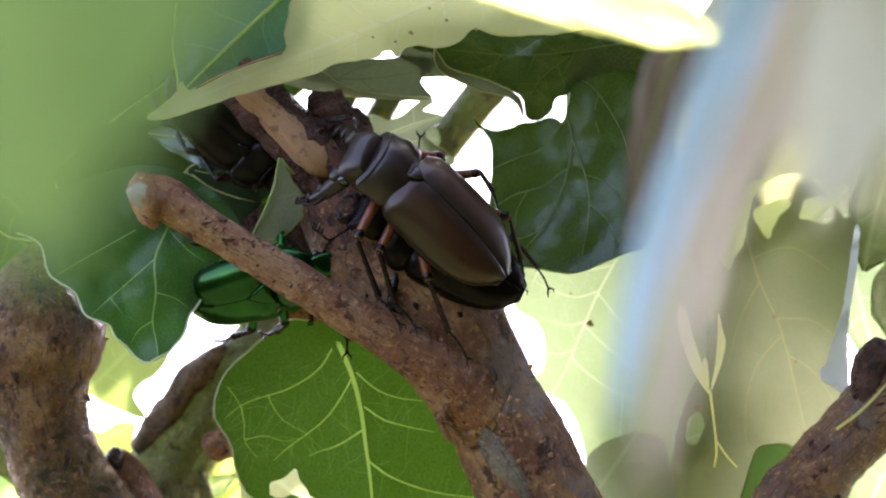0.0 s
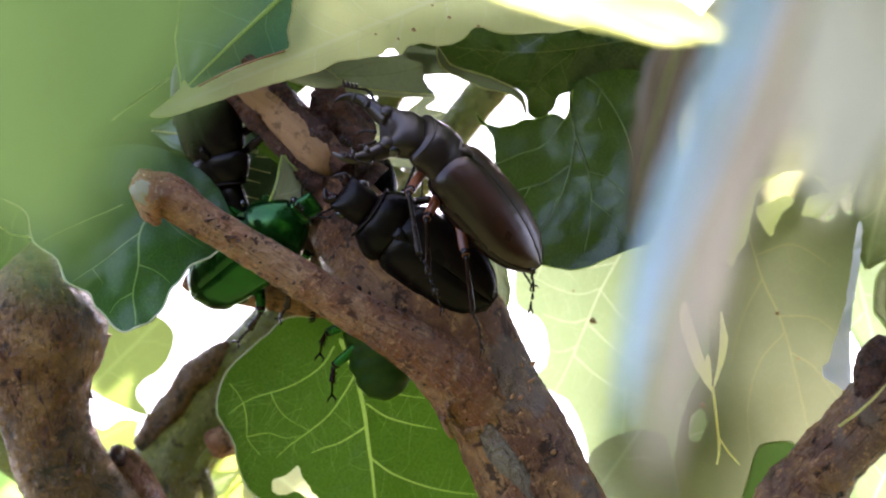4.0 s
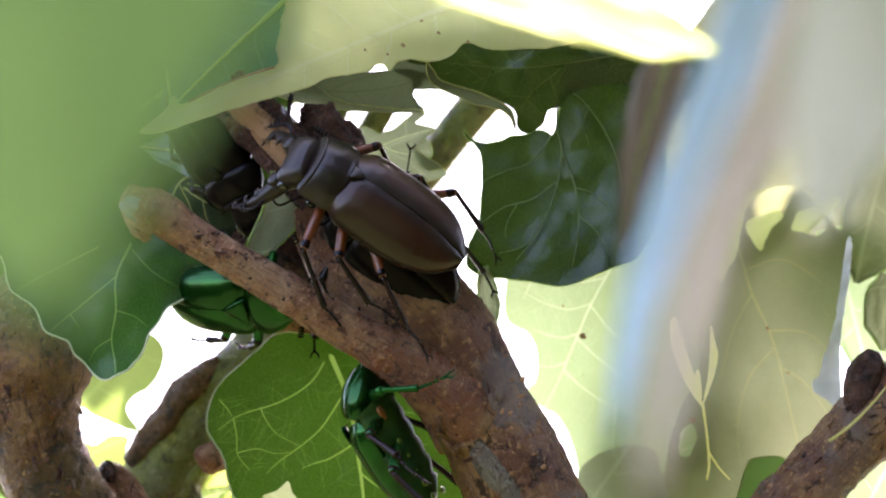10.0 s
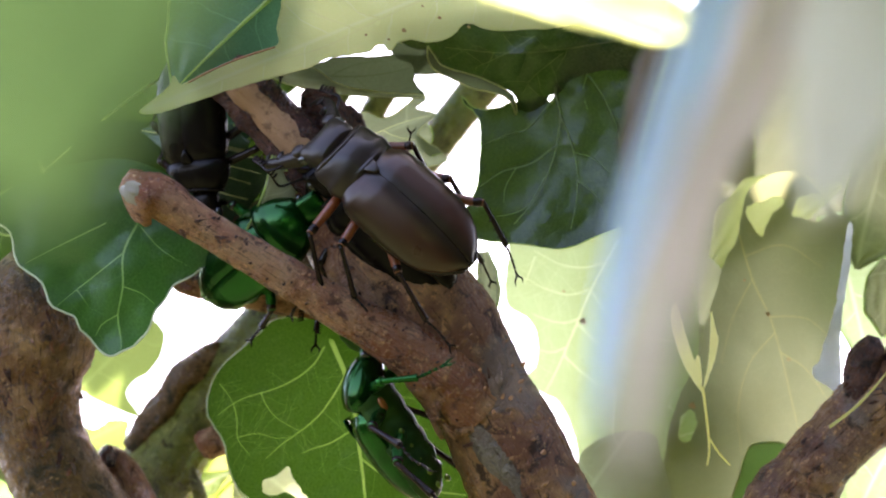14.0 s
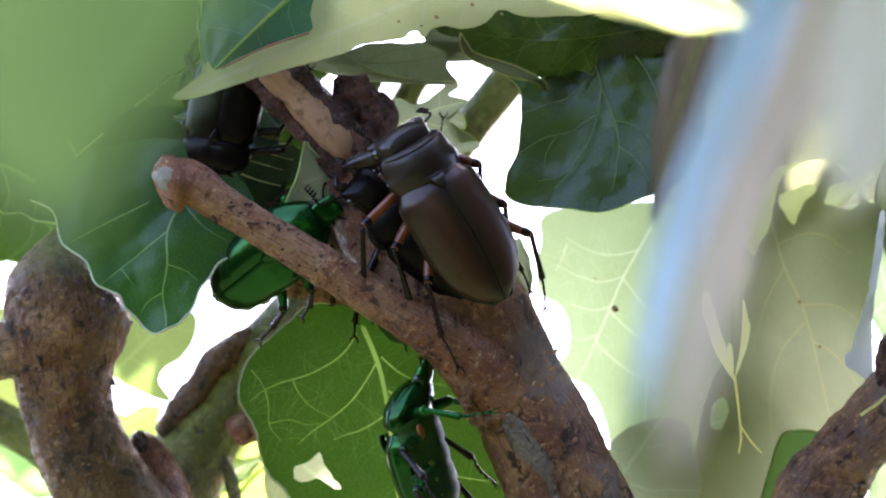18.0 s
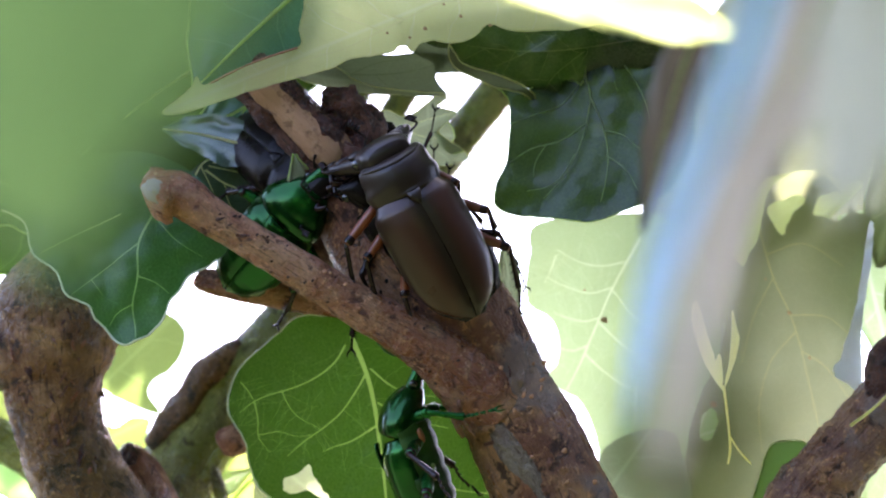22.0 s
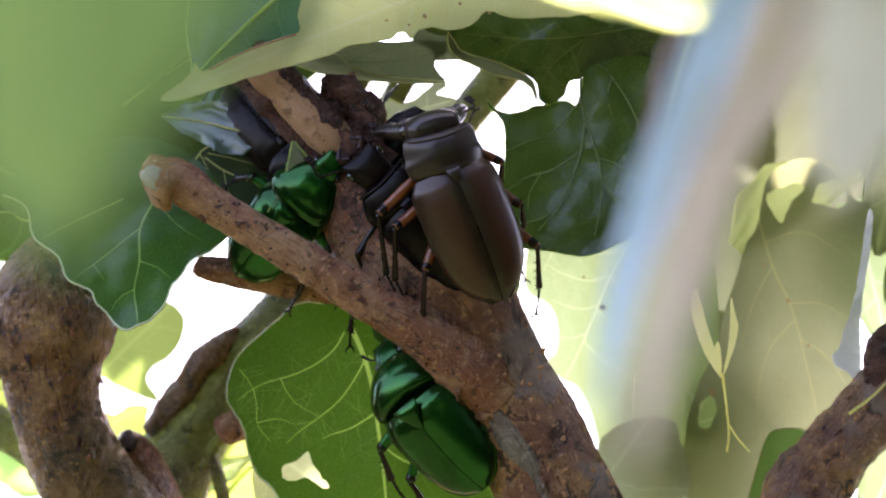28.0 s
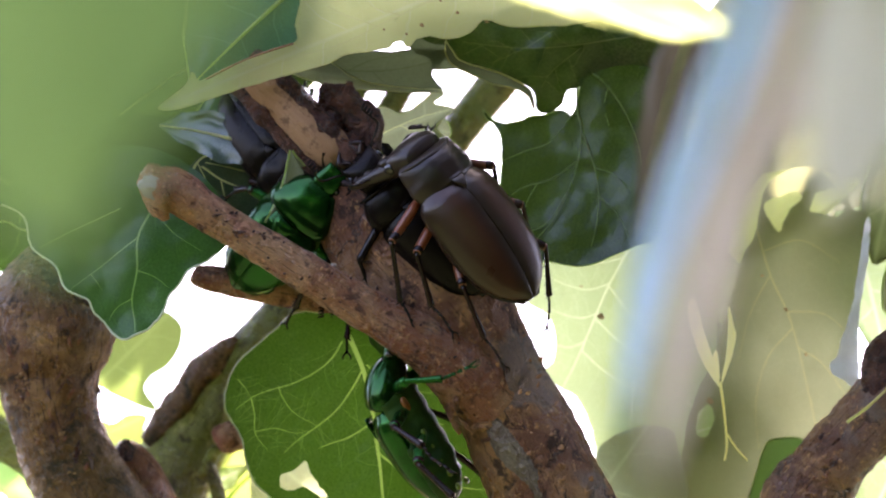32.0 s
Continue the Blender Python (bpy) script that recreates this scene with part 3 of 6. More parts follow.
for v in bm.verts:
    v.co.z = 0.15 * noise.noise(v.co * 0.02) if v.co.length > 20 else 0.0
tagged(part("ground", bm, M_GRASS, at=Matrix.Identity(4)), "short green grass under the oak tree", "ground", kind="structure")

# unseen leaf wall behind the lens, added to darken and direct the light
rnd = random.Random(77)
bm = bmesh.new()
# direction left open in the wall so that sky light falls in
SKY_OPENING = Vector((-0.55, -0.3, 0.78)).normalized()
for k in range(2600):
    way = Vector((rnd.gauss(0, 1), rnd.gauss(0, 1), abs(rnd.gauss(0, 0.8)))).normalized()
    if way.y > 0.12 or way.angle(SKY_OPENING) < radians(36) or way.z > 0.93:
        continue
    c = Vector((0, 0.9, 0.3)) + way * rnd.uniform(3.4, 5.2)
    turn = Euler((rnd.uniform(0, 6), rnd.uniform(0, 6), rnd.uniform(0, 6))).to_matrix()
    for h in range(7):
        off = turn @ Vector((rnd.uniform(-0.35, 0.35), rnd.uniform(-0.35, 0.35), rnd.uniform(-0.35, 0.35)))
        a, b = turn @ Vector((rnd.uniform(-1, 1), 1, rnd.uniform(-1, 1))) * 0.17, turn @ Vector((1, rnd.uniform(-1, 1), rnd.uniform(-1, 1))) * 0.1
        vs = [bm.verts.new(c + off + q) for q in (-a, b * 0.8 - a * 0.3, b * 0.7 + a * 0.4, a, a * 0.4 - b * 0.7, -b * 0.8 - a * 0.3)]
        bm.faces.new(vs)
tagged(part("backdrop", bm, M_UNSEEN_HEDGE, at=Matrix.Identity(4)), "unseen hedge added to block light from behind", "hedge", kind="structure")

TREE = tagged(empty("oak_tree", pose(0.3, 1.25, 0)), "young oak tree with brown limbs and lobed green leaves", "tree")

# trunk and limbs
bm = bmesh.new()
tube(bm, [Vector(p) for p in ((0.3, 1.25, -0.05), (0.3, 1.25, 0.1), (0.29, 1.25, 0.6), (0.27, 1.24, 1.1), (0.22, 1.22, 1.45))],
     [0.055, 0.045, 0.036, 0.03, 0.022], 24, True, 0.12, 3.0, 12.0)
part("trunk", bm, M_OLD_BARK, TREE, "brown trunk", Matrix.Identity(4))
FOOT = (2700, 4800, 2150)

MAIN = limb("branch", [(*FOOT, 200), (1700, 2300, 900, 150), (1130, 1230, 120, 112), (1000, 985, 20, 104), (917, 810, 0, 97), (855, 690, 0, 90), (797, 590, 0, 99), (716, 503, 0, 106),
                       (648, 440, 5, 92), (600, 380, 10, 74), (560, 335, 14, 50), (545, 318, 16, 20)], M_BARK, TREE, "brown bark with grey patches and pale dots", 520, 130, 0.075, 1.0, 55.0, 0.03)
limb("twig", [(850, 720, -30, 70), (800, 672, -62, 62), (735, 622, -100, 47), (640, 567, -128, 38), (530, 502, -150, 36), (430, 440, -165, 32), (345, 388, -175, 34), (292, 352, -182, 41), (262, 352, -186, 43)],
     M_TWIG, TREE, "thin reddish-brown twig with a cut end", 220, 44, 0.07, 5.0, 120.0, 0.04)
# the cut end of the twig: a worn grey callus
bm = bmesh.new()
tube(bm, [plan(x, y, d) for x, y, d in ((272, 353, -185), (258, 355, -188), (246, 360, -190), (238, 364, -192))], [UNIT * r for r in (44, 46, 42, 33)], 40, True, 0.3, 8.0, 330.0)
part("cut_end", bm, M_TWIG, TREE, "pale grey cut end of the twig", Matrix.Identity(4))
# small spur at the twig's tip
limb("spur", [(300, 350, -200, 14), (278, 336, -215, 11), (266, 326, -222, 4)], M_TWIG, TREE, "", 8, 8, 0.1, 2.0, 200.0)

# the broken stub above: bare wood between two lips of torn bark
STUB = limb("broken_stub", [(640, 350, 30, 64), (585, 300, 30, 52), (530, 245, 30, 46), (480, 195, 34, 44), (430, 145, 40, 44), (390, 110, 60, 42), (330, 60, 100, 40)],
            M_PEEL, TREE, "broken branch stub with torn bark", 40, 26, 0.06, 4.0, 100.0)
bm = bmesh.new()
s = spline([(588, 315, -2, 16), (566, 284, -14, 40), (530, 247, -20, 39), (485, 200, -18, 36), (448, 166, -16, 36), (415, 130, 2, 28), (385, 104, 24, 20)], 30)
tube(bm, [plan(*q[:3]) for q in s], [q[3] * UNIT for q in s], 20, True, 0.05, 6.0, 130.0)
part("bare_wood", bm, M_WOOD, TREE, "pale bare wood where the bark is gone", Matrix.Identity(4))
for rows in ([(600, 300, -30, 26), (560, 246, -36, 17), (515, 196, -34, 16), (470, 150, -30, 18), (430, 110, -20, 15)],
             [(560, 338, -25, 18), (530, 310, -28, 17), (490, 268, -28, 14), (450, 222, -26, 15), (412, 182, -20, 13), (370, 140, 0, 12)]):
    limb("bark_lip", rows, M_PEEL, TREE, "", 70, 20, 0.4, rows[0][0] * 0.1, 260.0, 0.16)
# crumpled flakes of bark that stand up beside the stub
rnd = random.Random(4)
for k in range(34):
    x, y = 548 + rnd.random() * 95, 300 - rnd.random() * 80
    ang = radians(100 + rnd.uniform(-40, 40))
    ln = rnd.uniform(25, 75)
    x1, y1 = x + math.cos(ang) * ln, y - math.sin(ang) * ln
    rows = [(x, y, 20 + rnd.uniform(-30, 15), 17), ((x + x1) / 2 + rnd.uniform(-10, 10), (y + y1) / 2, 10 + rnd.uniform(-30, 15), 15), (x1, y1, rnd.uniform(-20, 20), 5)]
    limb("bark_flake", rows, M_PEEL, TREE, "", 24, 12, 0.5, k * 3.0, 320.0, 0.15)
limb("bark_knob", [(600, 330, 10, 40), (615, 270, 10, 42), (600, 215, 14, 34), (565, 180, 16, 24), (550, 165, 16, 8)], M_PEEL, TREE, "crumpled dark torn bark", 70, 40, 0.4, 9.0, 210.0, 0.14)

# dark bark hollow between twig and stub
limb("hollow_bark", [(420, 395, 150, 26), (470, 404, 140, 46), (540, 405, 120, 60), (610, 395, 100, 70)], M_PEEL, TREE, "dark torn bark in the hollow of the fork", 60, 36, 0.3, 15.0, 160.0, 0.1)
# knot rings where the twig leaves the branch
for k, (x, y, r, q) in enumerate(((830, 672, 40, 6), (832, 680, 62, 5), (820, 728, 50, 8))):
    bm = bmesh.new()
    ring = [plan(x + math.cos(a) * r * 0.62, y + math.sin(a) * r * (0.9 if k != 2 else 0.5), -84 + 8 * math.cos(a * 2 + k) + 16 * math.cos(a)) for a in np.linspace(0.3 + k, 5.6 + k, 26)]
    tube(bm, ring, [UNIT * q * (0.6 + 0.4 * math.sin(i * 0.12)) for i in range(26)], 8, True, 0.4, k * 2.0, 300.0)
    part("knot_ridge", bm, M_BARK, TREE, "", Matrix.Identity(4))
for rows in ([(750, 588, -60, 14), (790, 602, -64, 34), (830, 638, -62, 24)], [(846, 740, -64, 18), (880, 790, -66, 34), (920, 850, -66, 32), (955, 920, -60, 32)]):
    limb("grey_patch", rows, M_GREY_BARK, TREE, "smooth blue-grey bark patch", 30, 24, 0.1, rows[0][0] * 0.3, 150.0, 0.02)
rnd = random.Random(31)
for k in range(26):
    a, r = rnd.uniform(0, 6.28), rnd.uniform(15, 95)
    x, y = 832 + math.cos(a) * r * 0.7, 705 + math.sin(a) * r
    b = a + 1.57 + rnd.uniform(-0.4, 0.4)
    ln = rnd.uniform(10, 28)
    rows = [(x - math.cos(b) * ln, y - math.sin(b) * ln, -84 + 0.12 * r, 5), (x, y, -90 + 0.12 * r, rnd.uniform(5, 10)), (x + math.cos(b) * ln, y + math.sin(b) * ln, -84 + 0.12 * r, 3)]
    limb("bark_flake", rows, M_BARK if k % 3 else M_PEEL, TREE, "", 8, 7, 0.5, k * 2.0, 400.0)
# raised pale pores on the branch and twig
rnd = random.Random(12)
bm = bmesh.new()
bmesh.ops.create_icosphere(bm, subdivisions=2, radius=1.0)
for v in bm.verts:
    v.co *= 1 + 0.7 * noise.noise(v.co * 2.6)
pore_mesh = bpy.data.meshes.new("pore")
bm.to_mesh(pore_mesh)
bm.free()
pore_mesh.materials.append(plain_material("pale pore", (0.44, 0.22, 0.11), 0.8, 0.4, 900.0))
for f in pore_mesh.polygons:
    f.use_smooth = True


speck_mesh = pore_mesh.copy()
speck_mesh.materials[0] = plain_material("dark speck", (0.05, 0.02, 0.014), 0.6, 0.4, 900.0)


def pore(x, y, d, a, b, turn, mesh=None, name="pore", deep=1.8):
    ob = new(name, mesh or pore_mesh)
    m = Matrix.Translation(plan(x, y, d)) @ BASE.to_3x3().to_4x4() @ Matrix.Rotation(radians(turn), 4, "Y") @ Matrix.Diagonal((a * UNIT, deep * UNIT, b * UNIT, 1))
    ob.matrix_basis = m
    ob.parent = TREE
    ob.matrix_parent_inverse = WORLD[TREE.name].inverted()


for row, count in ((((1000, 985, 104), (925, 810, 98), (868, 680, 100), (800, 588, 101), (718, 503, 108), (655, 440, 94)), 90), (((1400, 940, 80), (1480, 810, 66), (1590, 700, 76)), 16)):
    s = spline(row, 60)
    for _ in range(count):
        q = s[rnd.randrange(60)]
        across = rnd.uniform(-0.85, 0.85)
        pore(q[0] + across * q[2] * 0.75, q[1] - across * q[2] * 0.62, -math.sqrt(1 - across ** 2) * q[2] + (1 if count > 20 else 108), rnd.uniform(1.6, 4.2), rnd.uniform(2, 6.5), rnd.uniform(20, 70))

s = spline([(800, 672, -62, 62), (735, 622, -100, 47), (640, 567, -128, 38), (530, 502, -150, 36), (430, 440, -165, 32), (345, 388, -175, 34)], 60)
for _ in range(60):
    q = s[rnd.randrange(60)]
    across = rnd.uniform(-0.9, 0.9)
    pore(q[0] + across * q[3] * 0.5, q[1] - across * q[3] * 0.86, q[2] - math.sqrt(1 - across ** 2) * q[3] + 0.5, rnd.uniform(1.2, 3.0), rnd.uniform(2.0, 5.5), rnd.uniform(40, 75), speck_mesh if rnd.random() < 0.45 else None)

cut_mesh = pore_mesh.copy()
cut_mesh.materials[0] = plain_material("grey cut wood", (0.36, 0.31, 0.26), 0.85, 0.6, 700.0)
pore(250, 347, -231, 24, 19, 28, cut_mesh, "cut_face", 6.0)
pore(246, 345, -237, 7, 5, 28, cut_mesh, "pith", 2.5)


def flakes(rows, count, seed, lift, slope):
    """Small ridges and scales of bark scattered over the front of a limb; rows of (x, y, d, radius)."""
    rnd = random.Random(seed)
    s = spline(rows, 80)
    for k in range(count):
        q = s[rnd.randrange(81)]
        across = rnd.uniform(-0.85, 0.8)
        r = q[3]
        c, n = math.cos(radians(slope)), math.sin(radians(slope))
        x, y = q[0] + across * r * n, q[1] - across * r * c
        d = q[2] - math.sqrt(1 - across ** 2) * r * lift
        a = radians(slope) + rnd.uniform(-0.7, 0.7)
        ln, w = rnd.uniform(5, 17), rnd.uniform(2.0, 4.6)
        dx, dy = math.cos(a) * ln, math.sin(a) * ln
        bend = rnd.uniform(-4, 4)
        limb("bark_flake", [(x - dx, y - dy, d + 4, w * 0.5), (x + bend, y - bend, d, w), (x + dx, y + dy, d + 4, w * 0.3)], (M_PEEL, M_BARK, M_TWIG, M_PEEL)[k % 4], TREE, "", 7, 7, 0.5, k * 2.3, 420.0)


flakes([(640, 440, 5, 92), (712, 505, 0, 100), (792, 592, 0, 92), (853, 690, 0, 87)], 62, 5, 1.02, 50)
flakes([(70, 500, 122, 80), (70, 600, 118, 108), (66, 680, 118, 92), (78, 760, 120, 78), (118, 860, 130, 82)], 52, 6, 1.04, 85)
flakes([(1395, 940, 130, 78), (1440, 850, 110, 66), (1500, 780, 100, 60), (1570, 715, 100, 70)], 26, 7, 1.04, -50)
flakes([(735, 622, -100, 47), (640, 567, -128, 38), (530, 502, -150, 36), (430, 440, -165, 32), (345, 388, -175, 34)], 26, 8, 1.0, 32)
# open cracks and the dark whorl of the knot where the twig leaves
for rows in ([(640, 470, -62), (650, 510, -82), (645, 552, -92)], [(705, 520, -98), (692, 566, -98), (680, 600, -92)], [(748, 556, -92), (772, 610, -92), (790, 655, -90)], [(690, 470, -90), (716, 500, -100), (742, 520, -98)], [(846, 662, -90), (822, 690, -96), (826, 722, -96), (850, 742, -92)], [(660, 540, -92), (700, 580, -98), (735, 606, -94)], [(735, 470, -80), (770, 520, -80), (806, 560, -82)], [(830, 600, -66), (812, 628, -80), (826, 650, -84)]):
    limb("bark_crack", [(x, y, d + 2, (0.6, 2.6, 2.2, 0.6)[min(i, 3)]) for i, (x, y, d) in enumerate(rows)], M_CRACK, TREE, "", 22, 7, 0.5, rows[0][0] * 0.7, 260.0)
# limbs to both sides
limb("limb", [(*FOOT, 160), (1200, 2300, 900, 120), (420, 1250, 330, 95), (215, 985, 165, 92), (118, 860, 130, 82), (78, 760, 120, 78), (66, 680, 118, 92), (70, 600, 118, 110), (62, 530, 120, 92), (66, 470, 126, 48), (70, 428, 130, 12)],
     M_OLD_BARK, TREE, "rough grey-brown limb with moss and a broken top", 260, 90, 0.11, 7.0, 60.0, 0.06)
limb("side_limb", [(70, 635, 110, 74), (-10, 645, 100, 52), (-120, 660, 140, 48), (-400, 640, 130, 44)], M_OLD_BARK, TREE, "", 24, 24, 0.08, 8.0, 80.0)
limb("thorn", [(158, 602, 110, 11), (176, 601, 108, 7), (192, 600, 106, 2)], M_TWIG, TREE, "", 6, 8, 0.1)
limb("thorn", [(138, 706, 110, 10), (152, 703, 108, 7), (160, 712, 106, 2)], M_OLD_BARK, TREE, "", 6, 8, 0.1)
limb("back_branch", [(*FOOT, 140), (1100, 2300, 1000, 110), (330, 1200, 500, 92), (262, 960, 420, 84), (296, 835, 400, 74), (352, 740, 385, 62), (420, 645, 375, 48), (480, 570, 370, 38), (560, 470, 365, 32), (640, 380, 365, 26), (700, 300, 365, 22)],
     M_GREEN_BARK, TREE, "smooth olive-green branch with brown blotches", 60, 26, 0.06, 9.0, 60.0)
limb("brown_shoot", [(400, 612, 345, 8), (380, 635, 350, 20), (352, 668, 352, 30), (318, 714, 356, 32), (282, 760, 364, 30), (250, 800, 376, 22)], M_OLD_BARK, TREE, "brown knobbly bark", 40, 24, 0.25, 3.0, 160.0, 0.05)
limb("spur_shoot", [(250, 930, 230, 56), (226, 862, 220, 44), (205, 826, 215, 34), (184, 812, 212, 20)], M_TWIG, TREE, "brown ringed bud spur", 20, 18, 0.12, 5.0, 150.0)
limb("bud", [(206, 830, 190, 14), (204, 808, 188, 16), (206, 792, 187, 6)], M_PEEL, TREE, "", 10, 10, 0.3, 2.0, 300.0)
limb("bud", [(380, 815, 310, 10), (388, 792, 308, 34), (396, 772, 306, 24), (400, 755, 306, 6)], M_TWIG, TREE, "round brown bud", 12, 14, 0.08, 2.0, 100.0)
limb("leaf_stalk", [(340, 860, 330, 11), (362, 815, 322, 12), (386, 800, 316, 11)], M_GREEN_BARK, TREE, "", 10, 8, 0.05)
limb("leaf_stalk", [(380, 940, 330, 12), (366, 880, 326, 12), (352, 835, 322, 10)], M_GREEN_BARK, TREE, "", 10, 8, 0.05)
limb("right_limb", [(*FOOT, 120), (1900, 2400, 1000, 95), (1420, 1200, 300, 80), (1395, 940, 130, 78), (1440, 850, 110, 66), (1500, 780, 100, 60), (1570, 715, 100, 70), (1680, 640, 100, 74), (1900, 520, 100, 70)],
     M_BARK, TREE, "dark brown limb with flaking bark", 160, 60, 0.12, 11.0, 90.0, 0.05)
limb("right_spur", [(1545, 740, 80, 44), (1538, 690, 70, 34), (1542, 650, 66, 30), (1554, 618, 62, 26), (1560, 600, 60, 14)], M_PEEL, TREE, "broken brown spur", 16, 16, 0.3, 12.0, 150.0)
limb("low_shoot", [(-200, 700, 500, 40), (-20, 790, 480, 36), (60, 850, 470, 34), (140, 960, 460, 34)], M_GREEN_BARK, TREE, "", 20, 14, 0.05)
# stems high behind; their lighter colour stands in for sunlight
limb("back_stem", [(985, 30, 620, 36), (905, 110, 600, 35), (825, 205, 590, 33), (752, 300, 585, 33), (670, 410, 580, 32)], M_SUN_STEM, TREE, "olive stem with sunlight put into its colour", 20, 14, 0.05)
limb("back_stem", [(740, 80, 560, 22), (690, 172, 555, 22), (655, 235, 550, 22), (620, 300, 550, 20)], M_SUN_STEM, TREE, "", 14, 10, 0.04)
limb("back_stem", [(655, 110, 540, 13), (618, 175, 538, 13), (588, 240, 535, 14)], M_SUN_STEM, TREE, "", 14, 10, 0.04)

# branches that carry the crown and the leaves before the lens
limb("crown_branch", [(*FOOT, 120), (3100, 1500, 2000, 90), (2700, -300, 1500, 70), (1500, -720, 1000, 50), (600, -800, 900, 36), (-300, -760, 1000, 18)], M_OLD_BARK, TREE, "", 60, 12, 0.08, 21.0, 60.0)
limb("crown_branch", [(2700, -300, 1500, 60), (2300, -620, 0, 44), (1500, -640, -2400, 36), (900, -600, -4000, 28), (200, -560, -4800, 14)], M_OLD_BARK, TREE, "", 60, 12, 0.08, 22.0, 60.0)
# an unseen crown, added above to keep the sun off the branch
rnd = random.Random(21)
bm = bmesh.new()
SUNWAY = sun.matrix_basis.to_3x3() @ Vector((0, 0, 1))
# places that the added leaves leave open to the sun
SPOTS = [plan(x, y, d) for x, y, d in ((1372, 365, 285), (1442, 368, 285), (1268, 600, 40), (1225, 640, 40), (1212, 560, 40), (1250, 670, 40), (1100, 30, -100), (980, 20, -110), (830, 310, 420), (170, 740, 540), (190, 690, 540))]
for k in range(1250):
    x, d, y = rnd.uniform(-700, 2300), rnd.uniform(100, 1750), rnd.uniform(-1150, -330)
    d += (-330 - y) * 1.0
    if x > 1080 and rnd.random() < 0.4:
        continue
    c = plan(x, y, d)
    if any((c - q).cross(SUNWAY).length < 0.015 for q in SPOTS):
        continue
    m = Matrix.Translation(c) @ Euler((rnd.uniform(-0.7, 0.7), rnd.uniform(-0.7, 0.7), rnd.uniform(0, 6.28))).to_matrix().to_4x4()
    ln, wd = rnd.uniform(0.035, 0.06), rnd.uniform(0.014, 0.022)
    rows = []
    for i in range(9):
        u = i / 8
        w = wd * math.sin(math.pi * min(1, u * 0.97 + 0.03)) ** 0.7 * (1 + 0.22 * math.sin(u * 19 + k))
        rows.append([bm.verts.new(m @ Vector((w * s, (u - 0.5) * ln, 0.006 * s * s - 0.01 * (u - 0.5) ** 2))) for s in (-1, -0.5, 0, 0.5, 1)])
    for a, b in zip(rows, rows[1:]):
        for j in range(4):
            bm.faces.new((a[j], a[j + 1], b[j + 1], b[j]))
# more unseen leaves, added to shade those close to the lens
for k in range(620):
    x, d, y = rnd.uniform(-900, 1900), rnd.uniform(-5400, -2500), rnd.uniform(-900, -420)
    if x > 900 and rnd.random() < 0.5:
        continue
    m = Matrix.Translation(plan(x, y, d + (-330 - y) * 0.5)) @ Euler((rnd.uniform(-0.7, 0.7), rnd.uniform(-0.7, 0.7), rnd.uniform(0, 6.28))).to_matrix().to_4x4()
    vs = [bm.verts.new(m @ Vector((0.016 * math.sin(q) * (1 + 0.2 * math.cos(q * 5)), 0.026 * math.cos(q), 0.004 * math.sin(q) ** 2))) for q in np.linspace(0, 5.9, 14)]
    bm.faces.new(vs)
# unseen leaves added sunward of the leaf close to the lens, to shade it
for k in range(26):
    m = Matrix.Translation(plan(rnd.uniform(-260, 420), rnd.uniform(-150, 420), -6600) + SUNWAY * rnd.uniform(0.085, 0.12)) @ Euler((rnd.uniform(-0.5, 0.5), rnd.uniform(-0.5, 0.5), rnd.uniform(0, 6.28))).to_matrix().to_4x4()
    vs = [bm.verts.new(m @ Vector((0.012 * math.sin(q) * (1 + 0.2 * math.cos(q * 5)), 0.02 * math.cos(q), 0.003 * math.sin(q) ** 2))) for q in np.linspace(0, 5.9, 14)]
    bm.faces.new(vs)
crown = part("crown", bm, M_SHADE_LEAF, TREE, "unseen crown leaves added to block the sun", Matrix.Identity(4))
crown["kind"] = "stuff"

# ---- leaves near the branch ----
LOW_LEAF = blade([(574, 568), (504, 568), (469, 596), (439, 622), (411, 648), (392, 673), (382, 703), (379, 732), (388, 753), (402, 776), (411, 798), (415, 823), (424, 853), (439, 876), (461, 896), (499, 948), (599, 1008), (709, 1018), (799, 973), (849, 918), (849, 880), (814, 788), (779, 708), (699, 618), (639, 578)],
                 120, M_LOW_BLADE, (0.1, 0.1), [(599, 608), (624, 668), (639, 728), (647, 788), (654, 838), (661, 908), (667, 968)], 0.16,
                 [[(477, 874), (479, 856), (495, 848), (510, 840), (522, 829), (527, 836), (533, 853), (545, 871), (559, 892), (544, 890), (527, 880), (517, 875), (504, 881), (489, 880)]],
                 [(11, [(599, 608), (624, 668), (639, 728), (647, 788), (654, 838), (661, 908), (667, 968)]), (4, [(587, 618), (569, 648), (539, 673), (499, 693), (449, 708), (424, 720), (399, 739)]), (4, [(626, 663), (607, 698), (579, 738), (544, 768), (509, 793), (484, 816)]),
                  (4, [(640, 763), (599, 788), (569, 798), (547, 807)]), (4, [(631, 660), (664, 688), (699, 703), (747, 710)]), (4, [(644, 720), (679, 743), (719, 755), (769, 765)]), (4.5, [(654, 818), (689, 843), (739, 863), (789, 875), (849, 882)]),
                  (3, [(426, 719), (432, 748), (434, 783), (456, 811)]), (2.4, [(401, 684), (416, 702), (426, 719)]), (2.4, [(474, 698), (483, 720), (504, 746), (544, 768)]), (2.2, [(435, 778), (469, 772), (499, 780), (529, 778)])],
                 M_VEIN_LOW, 9.0, 3, "backlit green oak leaf with a gnawed hole and clear veins", 1.6, 1.6, 11.0, ladder=0.5)
